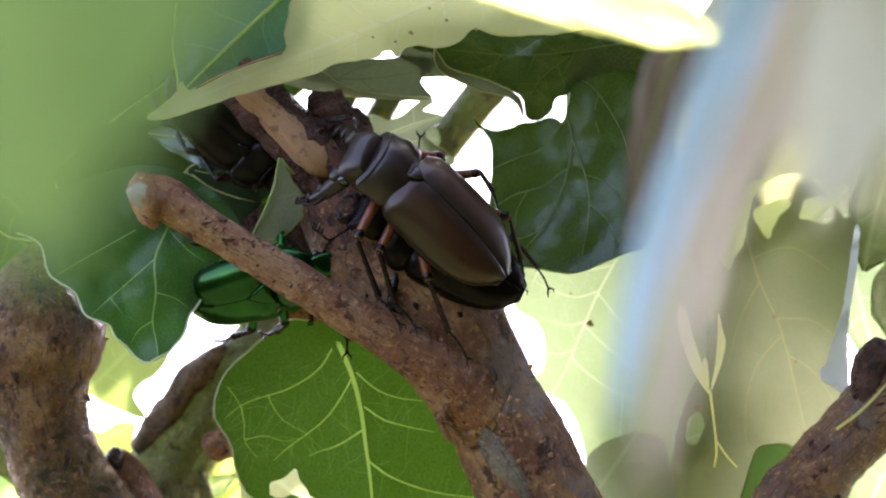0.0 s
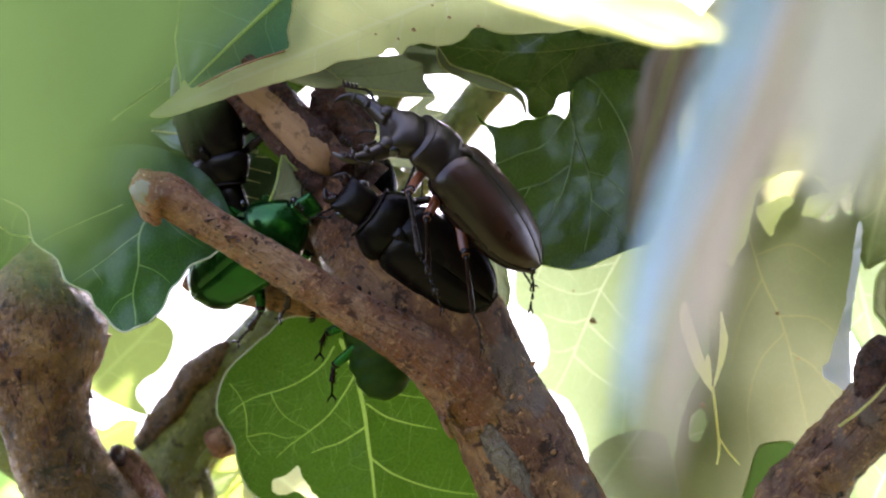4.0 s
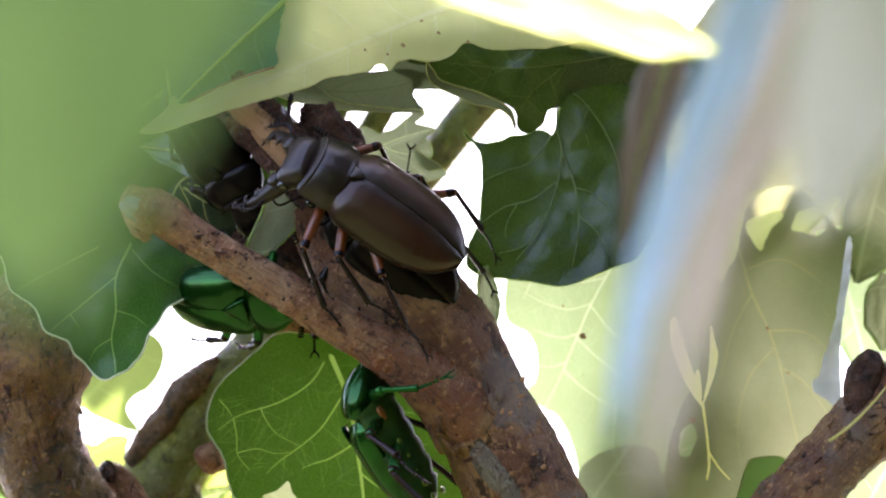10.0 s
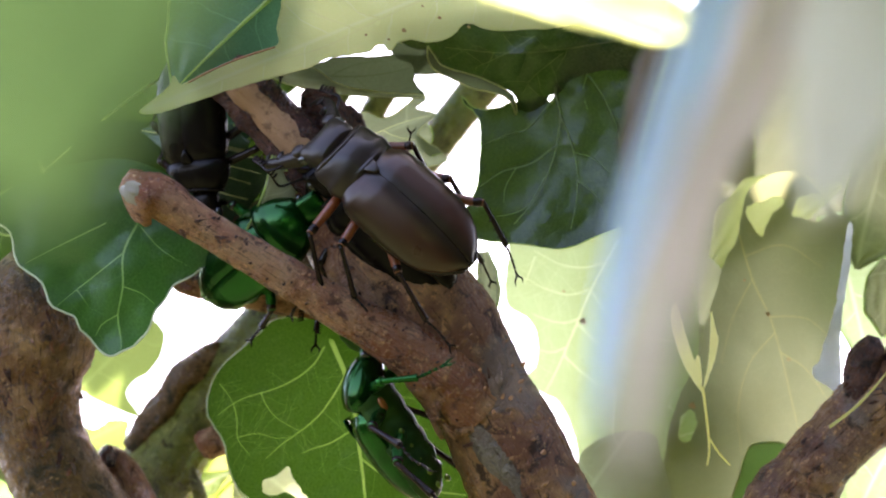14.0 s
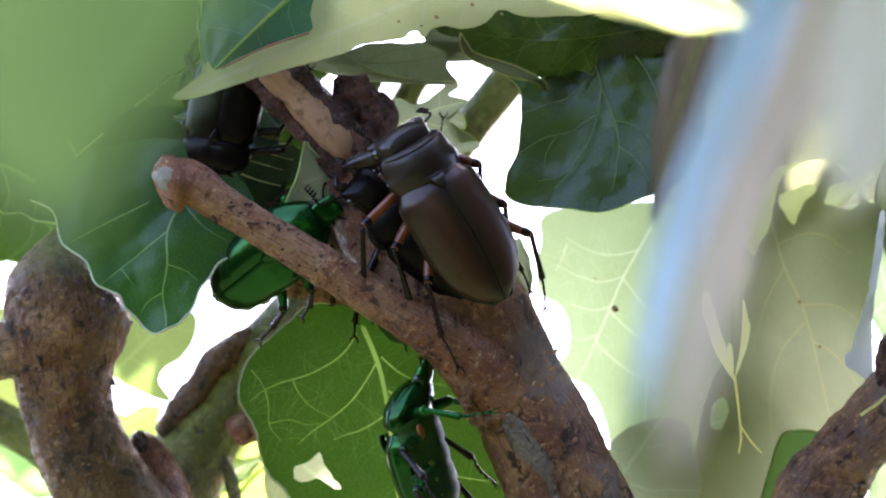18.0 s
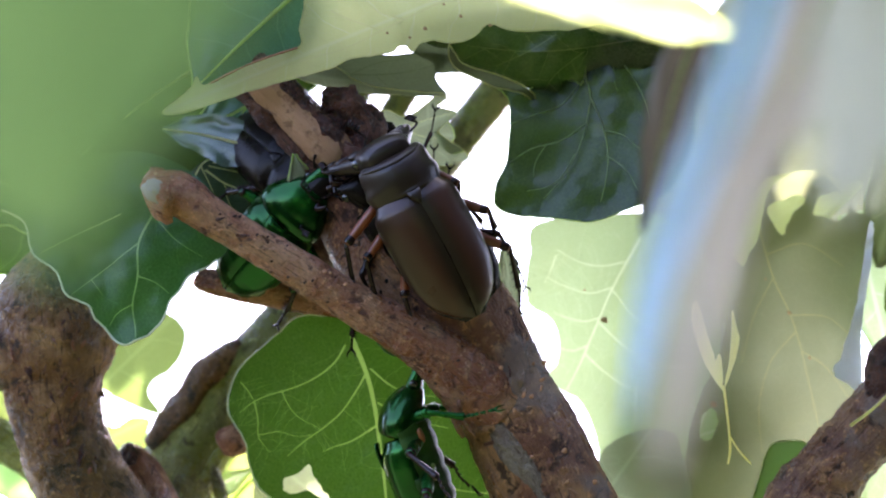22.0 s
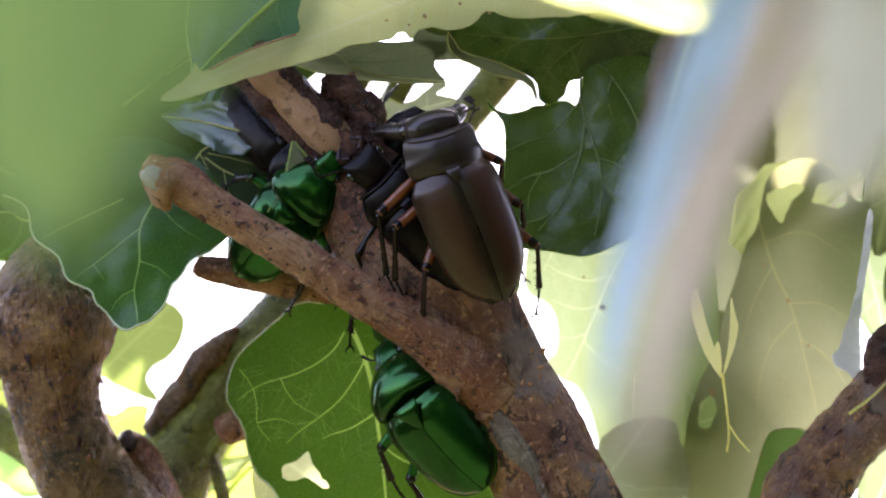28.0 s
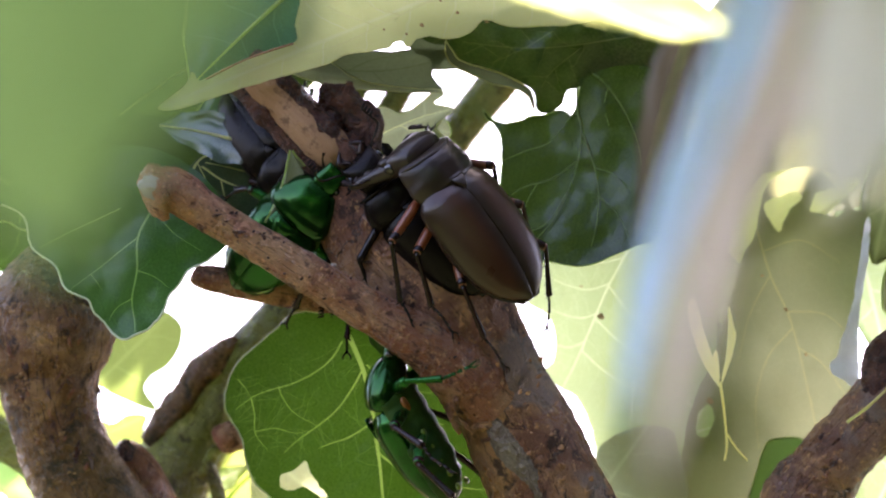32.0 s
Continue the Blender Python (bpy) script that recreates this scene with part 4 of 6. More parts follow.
blade([(439, 808), (519, 798), (599, 838), (599, 938), (499, 958), (429, 908)], 480, M_GREY_LEAF, seed=92, label="pale leaf behind the gnawed hole")
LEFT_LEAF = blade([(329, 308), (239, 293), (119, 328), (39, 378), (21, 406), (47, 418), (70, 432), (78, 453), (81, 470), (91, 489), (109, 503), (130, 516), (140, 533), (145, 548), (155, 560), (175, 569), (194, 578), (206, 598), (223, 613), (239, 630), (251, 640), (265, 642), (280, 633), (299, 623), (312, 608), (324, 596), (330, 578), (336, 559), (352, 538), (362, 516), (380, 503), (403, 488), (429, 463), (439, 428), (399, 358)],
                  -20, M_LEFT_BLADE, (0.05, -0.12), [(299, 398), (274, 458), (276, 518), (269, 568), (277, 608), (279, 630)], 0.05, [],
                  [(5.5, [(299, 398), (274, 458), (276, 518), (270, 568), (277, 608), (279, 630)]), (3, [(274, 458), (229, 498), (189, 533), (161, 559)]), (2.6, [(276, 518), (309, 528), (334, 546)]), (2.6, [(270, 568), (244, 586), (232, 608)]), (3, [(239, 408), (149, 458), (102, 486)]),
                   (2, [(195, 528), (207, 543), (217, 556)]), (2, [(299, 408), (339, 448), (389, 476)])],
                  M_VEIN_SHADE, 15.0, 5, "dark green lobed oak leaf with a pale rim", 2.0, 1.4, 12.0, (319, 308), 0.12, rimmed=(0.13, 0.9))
GLARE_LEAF = blade([(270, 400), (296, 342), (314, 310), (340, 290), (380, 277), (425, 275), (478, 288), (490, 320), (462, 360), (436, 398), (408, 430), (330, 440)], 104, M_GLARE_BLADE, (0.1, 0.1), [(300, 350), (330, 300), (470, 284)], 0.1, [],
                   [(6, [(296, 350), (312, 336), (330, 302), (352, 288), (400, 279), (468, 284)]), (5, [(340, 310), (372, 332), (412, 348), (452, 358)]), (3, [(344, 302), (392, 312), (456, 330)]), (3, [(352, 296), (412, 298), (474, 312)]), (2.4, [(372, 332), (380, 366), (400, 400)]), (2.4, [(330, 302), (352, 350), (356, 400)])],
                   M_VEIN_CREAM, 16.0, 6, "glossy dark leaf with pale crooked veins")
FOLD_LEAF = leaf([(436, 444, -30), (466, 390, -46), (488, 335, -54), (496, 280, -56)], [3, 6, 6, 5, 2], [4, 44, 62, 46, 3], M_GREY_LEAF, (0.2, 0.5), seed=7, label="small folded light green leaf", rib=2.5)
FOLD_LEAF_2 = leaf([(400, 250, 180), (440, 215, 175), (500, 170, 170)], [10, 30, 30, 5], [10, 35, 40, 5], M_TEAL_LEAF, (0.2, 0.3), seed=17, label="glossy leaf in the shade", rib=2.5)

# backing blade added to close sky gaps, coloured as deep shade
blade([(150, 230), (330, 225), (500, 250), (490, 440), (330, 430), (170, 370)], 210, M_DARK_BLADE, seed=97, label="near-black backing leaf with shade put into its colour")
SHINY_LEAF = leaf([(450, 275, 70), (390, 260, 98), (330, 246, 124), (262, 236, 152)], [10, 40, 46, 36, 26, 3], [20, 40, 44, 40, 30, 4], M_GLARE_LEAF, (-0.38, 0.38), vein=M_VEIN_CREAM, wave=0.02, seed=34, label="glossy leaf that mirrors the bright sky", rib=4.0, rim=False)
TOP_LEAF = blade([(819, -52), (559, -62), (517, -2), (511, 30), (504, 58), (508, 84), (494, 96), (449, 110), (399, 130), (344, 158), (330, 158), (321, 146), (315, 160), (295, 180), (261, 208), (289, 211), (329, 200), (399, 176), (469, 155), (529, 139), (569, 126), (591, 114), (639, 106), (667, 101), (679, 91), (693, 90), (703, 100), (719, 84), (744, 81), (771, 85), (799, 80), (819, 68), (832, 54), (845, 51), (869, 60), (899, 64), (949, 61), (999, 58), (1079, 28), (1059, -52)],
                 -95, M_PALE_LEAF, (-0.04, 0.12), [(899, -52), (699, 28), (559, 93), (449, 133), (299, 193)], 0.06, [],
                 [(4, [(999, -42), (799, -2), (679, 48), (589, 93), (499, 120), (399, 156)]), (3, [(559, 28), (599, 46), (649, 63), (699, 74)]), (2.6, [(799, -2), (769, 38), (764, 78)]), (2.6, [(689, 44), (639, 28), (609, -2)]), (2.4, [(899, -20), (879, 23), (879, 58)])],
                 M_VEIN_CREAM, 10.0, 2, "pale yellow-green leaf underside with brown specks", 1.3, 1.5, 13.0)
limb_edge = spline([(500, 94, -104), (449, 110, -102), (399, 130, -100), (346, 157, -98)], 16)
bm = bmesh.new()
tube(bm, [plan(*q) for q in limb_edge], [UNIT * 1.8] * 17, 6, True, 0.4, 1.0, 300.0)
part("dry_edge", bm, plain_material("dry leaf edge", (0.25, 0.12, 0.06), 0.7), TOP_LEAF, "brown dried leaf edge", Matrix.Identity(4))

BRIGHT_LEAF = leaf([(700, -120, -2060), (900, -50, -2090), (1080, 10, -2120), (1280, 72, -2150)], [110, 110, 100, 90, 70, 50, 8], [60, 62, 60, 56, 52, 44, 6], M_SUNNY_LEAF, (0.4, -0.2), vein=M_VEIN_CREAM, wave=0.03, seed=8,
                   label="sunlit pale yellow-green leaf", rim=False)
TEAL_LEAF = leaf([(560, -60, -50), (460, 30, -40), (390, 95, -36), (320, 165, -36)], [40, 90, 110, 90, 60, 8], [60, 140, 150, 130, 80, 8], M_TEAL_LEAF, (0.1, 0.15), seed=10, label="dark bluish-green leaf in the shade")
blade([(559, 126), (609, 106), (679, 105), (729, 100), (771, 106), (763, 122), (745, 141), (751, 158), (761, 174), (699, 178), (639, 172), (589, 158), (539, 143)], 112, M_MID_BLADE, (0.1, 0.3), [(544, 138), (639, 136), (759, 120)], 0.1, [],
      [(3, [(559, 138), (639, 140), (699, 134), (764, 118)]), (2, [(639, 140), (659, 158), (689, 168)]), (2, [(599, 138), (639, 120), (689, 112)])], M_VEIN_DARK, 8.0, 11, "grey-green leaf in half shade", 0.8)
MID_LEAF = blade([(489, 136), (519, 130), (555, 122), (579, 132), (601, 148), (639, 161), (699, 169), (761, 173), (757, 177), (699, 177), (639, 174), (599, 171), (554, 162), (509, 150)], 88, M_GREY_LEAF, (0.05, 0.4), seed=13, label="pale rolled underside of a leaf", puff=5.0, rim=1.0, vein=M_VEIN_CREAM)
ROOF_LEAF = blade([(689, 38), (734, 86), (775, 96), (795, 120), (837, 135), (899, 158), (925, 176), (930, 206), (949, 214), (973, 200), (985, 174), (1005, 168), (1029, 143), (1109, 128), (1229, 158), (1259, 68), (1159, -2), (899, 8)], 92, M_DARK_BLADE, (0.05, 0.35), [(1179, 68), (999, 83), (879, 88), (759, 78)], 0.2, [],
                  [(3, [(1149, 68), (999, 93), (899, 98), (799, 88)]), (2.2, [(959, 68), (919, 93), (879, 113), (849, 126)]), (2.2, [(1009, 98), (959, 138), (939, 168)])], M_VEIN_DARK, 30.0, 12, "dark glossy crumpled leaf", ladder=0.3)
CURL_LEAF = blade([(769, 86), (779, 100), (796, 121), (837, 134), (879, 149), (913, 168), (924, 184), (926, 206), (920, 194), (911, 180), (889, 170), (849, 161), (814, 145), (789, 134), (771, 114)], 74, M_MID_BLADE, (0.1, 0.5), seed=13, label="rolled pale leaf edge", puff=5.0, rim=1.4, vein=M_VEIN_CREAM)
blade([(699, 78), (734, 84), (771, 92), (797, 121), (811, 136), (789, 136), (747, 136), (741, 118), (714, 106)], 105, M_MID_BLADE, (0.1, 0.3), seed=36, label="grey-green leaf under the pale leaf", puff=5.0)
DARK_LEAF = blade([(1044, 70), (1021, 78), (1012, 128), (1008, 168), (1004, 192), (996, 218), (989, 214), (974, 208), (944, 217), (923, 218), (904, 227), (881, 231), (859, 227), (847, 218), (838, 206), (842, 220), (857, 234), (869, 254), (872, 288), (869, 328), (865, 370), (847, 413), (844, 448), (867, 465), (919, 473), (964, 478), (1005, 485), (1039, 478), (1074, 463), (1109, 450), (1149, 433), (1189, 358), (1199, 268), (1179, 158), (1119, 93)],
                  128, M_DARK_BLADE, (-0.05, -0.26), [(1024, 78), (1014, 138), (1011, 198), (1021, 244), (1009, 278), (994, 338), (974, 378), (944, 418), (904, 458)], -0.1, [], [], M_VEIN, 16.0, 14, "large hanging leaf with shade put into its dark green", 1.2, 1.4, 12.0, (1039, 70), 0.0)


def dark_depth(x, y):
    """How deep the hanging leaf lies at a place of the plan."""
    mid = np.interp(y, (78, 198, 278, 378, 458), (1024, 1011, 1009, 974, 904))
    return 121 - 0.05 * (x - 1000) - 0.26 * (y - 280) - 0.1 * abs(x - mid)


# its crooked veins and the rolled hook at its corner
for width, rows in ((4.4, ((1018, 80), (1006, 150), (1004, 205), (1012, 245), (1000, 320), (970, 390), (930, 440))), (3.4, ((1012, 245), (1030, 290), (1042, 345), (1040, 400), (1030, 450))), (3.2, ((1010, 130), (1050, 158), (1085, 205), (1110, 260), (1120, 310))),
                    (3.2, ((1002, 300), (960, 330), (910, 345), (870, 372))), (2.6, ((1004, 205), (960, 262), (915, 280), (868, 300))), (2.6, ((985, 355), (960, 400), (935, 418), (900, 426))), (2.2, ((1041, 360), (1075, 390), (1095, 430))), (2.0, ((1036, 310), (1070, 322), (1100, 350))),
                    (2.0, ((1060, 165), (1052, 200), (1060, 235))), (1.8, ((935, 336), (915, 372), (912, 400)))):
    q = spline([(x, y, dark_depth(x, y)) for x, y in rows], 22)
    bm = bmesh.new()
    tube(bm, [plan(v[0], v[1], v[2] - 5) for v in q], [UNIT * width * 0.55 * (1.1 - 0.7 * k / 22) for k in range(23)], 6)
    part("side_vein", bm, M_VEIN_SHADE, DARK_LEAF, "", Matrix.Identity(4))
SMALL_LEAF = blade([(599, 253), (625, 223), (641, 208), (655, 203), (672, 206), (689, 213), (713, 204), (734, 188), (756, 168), (765, 182), (749, 196), (780, 204), (782, 211), (767, 223), (751, 240), (757, 248), (772, 258), (792, 270), (801, 290), (739, 303), (639, 293)], 180, M_GREY_LEAF, (0.1, 0.1), [(619, 268), (699, 233), (779, 206)], 0.1, [],
                   [(2.6, [(619, 270), (679, 240), (729, 220), (778, 207)]), (1.8, [(689, 236), (719, 248), (749, 252)])], M_VEIN_CREAM, 6.0, 15, "small grey-green lobed leaf", 1.1)
blade([(747, 244), (763, 223), (774, 230), (779, 248), (776, 262), (795, 274), (769, 278)], 200, M_GREY_LEAF, seed=16, label="small lobed leaf in the light", rim=1.2, puff=3.0)

leaf([(560, -40, 330), (430, 60, 330), (240, 180, 330), (60, 330, 335)], [60, 130, 150, 150, 120, 30], [80, 150, 170, 160, 120, 30], M_DARK_LEAF, (0.1, 0.1), vein=M_VEIN_DIM, seed=19, label="near-black backing leaf with shade put into its colour")
leaf([(-120, 300, 280), (0, 340, 280), (90, 430, 285)], [30, 90, 100, 70, 6], [30, 80, 80, 50, 6], M_LIT_LEAF, (0.1, 0.1), seed=33, label="olive leaf beside the limb")

leaf([(868, 450, 60), (876, 505, 60), (884, 570, 62)], [8, 18, 20, 3], [6, 16, 18, 3], M_GREY_LEAF, (0.1, 0.1), seed=35, label="small grey-green leaf beside the branch")
limb("back_twig", [(600, 552, 60, 20), (500, 534, 80, 26), (420, 518, 80, 26), (335, 503, 84, 20), (322, 500, 85, 8)], M_TWIG, TREE, "short brown twig behind the front twig", 30, 18, 0.12, 14.0, 130.0, 0.04)

leaf([(1230, 80, 900), (1225, 260, 900), (1215, 420, 900), (1200, 560, 905)], [50, 110, 130, 120, 80, 6], [40, 80, 90, 80, 60, 6], M_OLIVE_LEAF, (0.1, 0.1), seed=37, label="olive leaf behind the hanging leaves")

# ---- leaves behind, to the right ----
PALE_LEAF = blade([(935, 400), (914, 458), (906, 508), (912, 546), (946, 568), (960, 590), (965, 620), (961, 650), (947, 670), (969, 698), (999, 714), (1020, 750), (1034, 798), (1040, 846), (1079, 888), (1179, 868), (1229, 768), (1249, 608), (1229, 458), (1149, 388)], 338, M_LIME_BLADE, (0.1, 0.1), [(1109, 428), (1059, 518), (1029, 588), (999, 658), (971, 708)], 0.05, [],
                  [(5, [(1109, 428), (1059, 518), (1029, 588), (999, 658), (971, 710)]), (3, [(1084, 470), (1039, 478), (999, 470), (959, 448)]), (3, [(1061, 515), (1019, 526), (974, 513), (944, 498)]), (3, [(1039, 568), (1009, 576), (974, 568), (954, 560)]), (3, [(1017, 618), (989, 628), (963, 622)]),
                   (3, [(1059, 520), (1099, 568), (1149, 598), (1199, 608)]), (3, [(1035, 578), (1079, 618), (1129, 648), (1199, 658)]), (3, [(1011, 634), (1049, 668), (1099, 698), (1169, 718)]), (3, [(1103, 688), (1099, 748), (1095, 798)]), (3, [(959, 460), (949, 488), (939, 508)])],
                  M_VEIN_LIME, 9.0, 20, "pale lime backlit leaf with a brown speck", ladder=0.5)
# the first two holes show a bright leaf in place of sun patches
OLIVE_LEAF = blade([(1339, 338), (1325, 388), (1317, 428), (1297, 463), (1281, 516), (1263, 568), (1244, 648), (1214, 708), (1191, 798), (1194, 908), (1329, 978), (1459, 888), (1499, 748), (1499, 628), (1501, 528), (1517, 403), (1489, 378), (1439, 318), (1389, 308)], 300, M_OLIVE_BLADE, (0.05, 0.08), [(1317, 408), (1344, 498), (1374, 563), (1394, 628), (1431, 788)], 0.03,
                   [[(1331, 376), (1351, 363), (1383, 353), (1401, 360), (1377, 384), (1361, 422), (1347, 408)], [(1413, 382), (1429, 354), (1461, 346), (1475, 366), (1465, 394), (1429, 388)], [(1215, 782), (1217, 746), (1229, 730), (1244, 739), (1244, 764), (1233, 784)]],
                   [(4, [(1317, 408), (1344, 498), (1374, 563), (1394, 628), (1431, 788)]), (2.4, [(1344, 498), (1309, 568), (1289, 648)]), (2.4, [(1329, 458), (1399, 438), (1469, 478)]), (2.4, [(1374, 564), (1439, 568), (1489, 608)]), (2.4, [(1394, 628), (1439, 658), (1489, 728)]), (2.2, [(1383, 594), (1339, 648), (1319, 728), (1325, 808)])],
                   M_VEIN_OLIVE, 8.0, 21, "large dull olive leaf with brown specks", rough=2.0, ladder=0.0)
blade([(1194, 808), (1199, 708), (1239, 698), (1279, 748), (1269, 808)], 340, M_LIME_LEAF, seed=93, label="lime leaf behind a gap")
leaf([(1420, -80, 900), (1440, 100, 900), (1470, 280, 900), (1500, 420, 905)], [120, 220, 240, 200, 90, 10], [120, 200, 230, 210, 120, 10], M_OLIVE_LEAF, (0.05, 0.1), vein=M_VEIN_DIM, seed=22, label="dull olive leaf behind the branch")
leaf([(1240, 1000, 430), (1210, 850, 425), (1200, 700, 420), (1190, 540, 420)], [60, 130, 150, 140, 100, 10], [60, 120, 160, 180, 120, 10], M_GREY_LEAF, (0.05, 0.1), vein=M_VEIN_DIM, seed=23, label="olive leaf behind the branch")
blade([(1029, 908), (1037, 818), (1059, 790), (1091, 774), (1129, 766), (1165, 772), (1179, 798), (1191, 908)], 280, M_GREY_LEAF, seed=24, label="grey-olive leaf in the shade", puff=6.0)
blade([(1305, 918), (1321, 848), (1337, 800), (1361, 788), (1401, 792), (1389, 838), (1349, 918)], 250, M_FRESH_LEAF, seed=25, label="small bright green leaf", rim=1.5, vein=M_VEIN_DIM)
leaf([(1600, 180, 340), (1570, 300, 340), (1540, 420, 340), (1530, 480, 340)], [60, 100, 100, 60, 4], [20, 50, 50, 32, 4], M_OLIVE_LEAF, (0.05, 0.1), vein=M_VEIN_DIM, seed=26, label="grey-olive leaf at the side", rib=3.0)
leaf([(1600, 470, 260), (1580, 530, 260), (1575, 600, 260)], [30, 60, 60, 4], [30, 42, 36, 4], M_OLIVE_LEAF, (0.05, 0.1), seed=27, label="small olive leaf", rib=3.0)
leaf([(1490, 380, 380), (1520, 520, 380), (1560, 680, 380)], [60, 120, 120, 60, 4], [30, 50, 60, 30, 4], M_LIME_LEAF, (0.05, 0.1), seed=28, label="pale green leaf in the light", rib=3.0)
leaf([(1520, 940, 200), (1560, 850, 200), (1600, 780, 200)], [30, 50, 50, 4], [30, 50, 50, 4], M_LIME_LEAF, (0.05, 0.1), seed=29, label="small bright green leaf", rib=3.0)
# curled edge with the sky's shine painted on
EDGE_LEAF = blade([(1516, 396), (1522, 428), (1511, 508), (1502, 568), (1500, 628), (1502, 705), (1488, 694), (1469, 682), (1454, 670), (1451, 656), (1464, 638), (1472, 608), (1485, 568), (1497, 508), (1507, 438)], 116, M_SKY_LEAF, (0.5, 0.0), seed=30, label="curled leaf edge painted pale blue as sky reflection", rough=3.0, step=5.0, puff=34.0)
# added leaf whose bright colour stands in for sun patches on the olive leaf
leaf([(1280, 470, 345), (1370, 380, 345), (1500, 330, 348)], [20, 60, 70, 40, 6], [20, 50, 60, 40, 6], M_SUNNY_LEAF, (0.1, 0.1), seed=41, label="bright leaf behind holes, standing in for sun patches", rim=False)
blade([(1120, 340), (1240, 330), (1350, 400), (1340, 560), (1260, 640), (1150, 560)], 460, M_OLIVE_BLADE, seed=96, label="olive leaf behind the hanging leaves")
# pale slivers standing in for backlit gaps between leaves, with hair-thin threads
for k, rows in enumerate(([(1199, 556), (1206, 606), (1226, 656), (1254, 698), (1250, 668), (1234, 620), (1222, 580), (1210, 540)], [(1271, 556), (1280, 588), (1284, 610), (1274, 652), (1257, 696), (1265, 648), (1269, 600)], [(1241, 650), (1248, 632), (1254, 656), (1254, 694), (1247, 680)])):
    blade(rows, 42 + 4 * k, M_BACKLIT_SLIVER, seed=50 + k, label="pale sliver standing in for a backlit gap", puff=4.0, step=8.0)
for rows in ([(1256, 688, 42, 3), (1264, 750, 42, 2.5), (1268, 800, 40, 2.5), (1264, 828, 40, 2)], [(1268, 780, 40, 2), (1285, 806, 40, 2), (1305, 828, 40, 1.5)], [(1480, 760, 30, 3), (1520, 730, 26, 3), (1560, 690, 26, 2.5), (1600, 640, 30, 2)]):
    limb("dry_thread", rows, M_HUSK, TREE, "thin straw thread", 14, 5, 0.05)

# ---- leaves behind, to the left ----
for k, (rows, lw, rw, mat) in enumerate((
        ([(-60, 780, 520), (20, 840, 520), (110, 900, 520)], [20, 60, 60, 4], [20, 60, 60, 4], M_FRESH_LEAF),
        ([(-40, 380, 500), (30, 400, 500), (60, 460, 500)], [20, 60, 60, 10], [20, 50, 40, 10], M_LIT_LEAF),
        ([(300, 905, 520), (360, 870, 520), (420, 840, 520)], [6, 16, 16, 3], [8, 22, 22, 3], M_LIME_LEAF),
        ([(330, 240, 300), (420, 190, 300), (470, 150, 300)], [20, 60, 60, 4], [20, 60, 60, 4], M_TEAL_LEAF))):
    leaf(rows, lw, rw, mat, (0.1, 0.1), seed=60 + k, label="leaf in the light behind the limb", rib=3.0)

for rows, lw, rw in (([(130, 900, 680), (220, 850, 680), (330, 800, 685), (420, 740, 690)], [20, 60, 60, 40, 6], [20, 70, 60, 40, 6]),
                     ([(360, 930, 640), (420, 860, 640), (520, 800, 645)], [20, 60, 60, 10], [20, 70, 60, 10]), ([(600, 960, 640), (540, 880, 640), (460, 830, 645)], [20, 30, 30, 6], [20, 30, 30, 6])):
    leaf(rows, lw, rw, M_FAR_LEAF, (0.1, 0.1), seed=int(rows[0][0]), label="yellow-green leaf in the light far behind")
leaf([(-140, 620, 540), (-20, 680, 540), (60, 790, 545)], [40, 80, 80, 50, 8], [40, 80, 80, 50, 8], M_FAR_LEAF, (0.1, 0.1), seed=91, label="yellow-green leaf in the light behind the limb")
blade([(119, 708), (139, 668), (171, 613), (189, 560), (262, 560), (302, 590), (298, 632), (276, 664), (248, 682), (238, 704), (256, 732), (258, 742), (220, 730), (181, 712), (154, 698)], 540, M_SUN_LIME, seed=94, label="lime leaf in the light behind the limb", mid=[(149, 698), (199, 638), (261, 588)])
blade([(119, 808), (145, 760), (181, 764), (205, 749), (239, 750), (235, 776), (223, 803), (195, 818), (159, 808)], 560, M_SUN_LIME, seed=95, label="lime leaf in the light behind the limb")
# ---- out of focus leaves near the lens ----
leaf([(-160, 260, 400), (-40, 350, 400), (50, 440, 402), (90, 560, 405)], [60, 130, 150, 120, 70, 6], [60, 130, 150, 120, 70, 6], M_LIT_LEAF, (0.1, 0.1), seed=38, label="olive leaf behind the limb")
HAZE_LEAF = leaf([(1540, -160, -4600), (1510, 60, -4600), (1480, 240, -4600), (1450, 400, -4600)], [80, 120, 120, 110, 70, 6], [60, 90, 92, 80, 50, 6], M_HAZE_LEAF, (0.2, 0.1), seed=73, label="pale grey-green leaf close to the lens", rim=False, rib=0)
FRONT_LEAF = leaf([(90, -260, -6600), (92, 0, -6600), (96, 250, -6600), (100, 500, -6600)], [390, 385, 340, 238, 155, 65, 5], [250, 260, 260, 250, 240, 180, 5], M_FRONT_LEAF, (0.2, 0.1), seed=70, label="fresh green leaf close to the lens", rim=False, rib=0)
BROWN_STRAP = leaf([(1215, 40, -1900), (1175, 150, -1900), (1140, 280, -1900), (1110, 420, -1900)], [20, 44, 44, 36, 20, 4], [20, 44, 44, 36, 20, 4], M_BROWN_LEAF, (0.2, 0.2), seed=74, label="withered brown leaf between lens and branch", rim=False, rib=2.0)
# its blue is a painted sky reflection
BLUE_STRAP = leaf([(1350, -80, -4100), (1272, 150, -4100), (1195, 340, -4100), (1130, 540, -4100), (1090, 760, -4100)], [46, 46, 44, 40, 32, 22, 4], [46, 46, 44, 40, 32, 22, 4], M_BLUE_LEAF, (0.2, 0.2), seed=71, label="narrow leaf close to the lens, sky reflection painted blue", rim=False, rib=2.0)
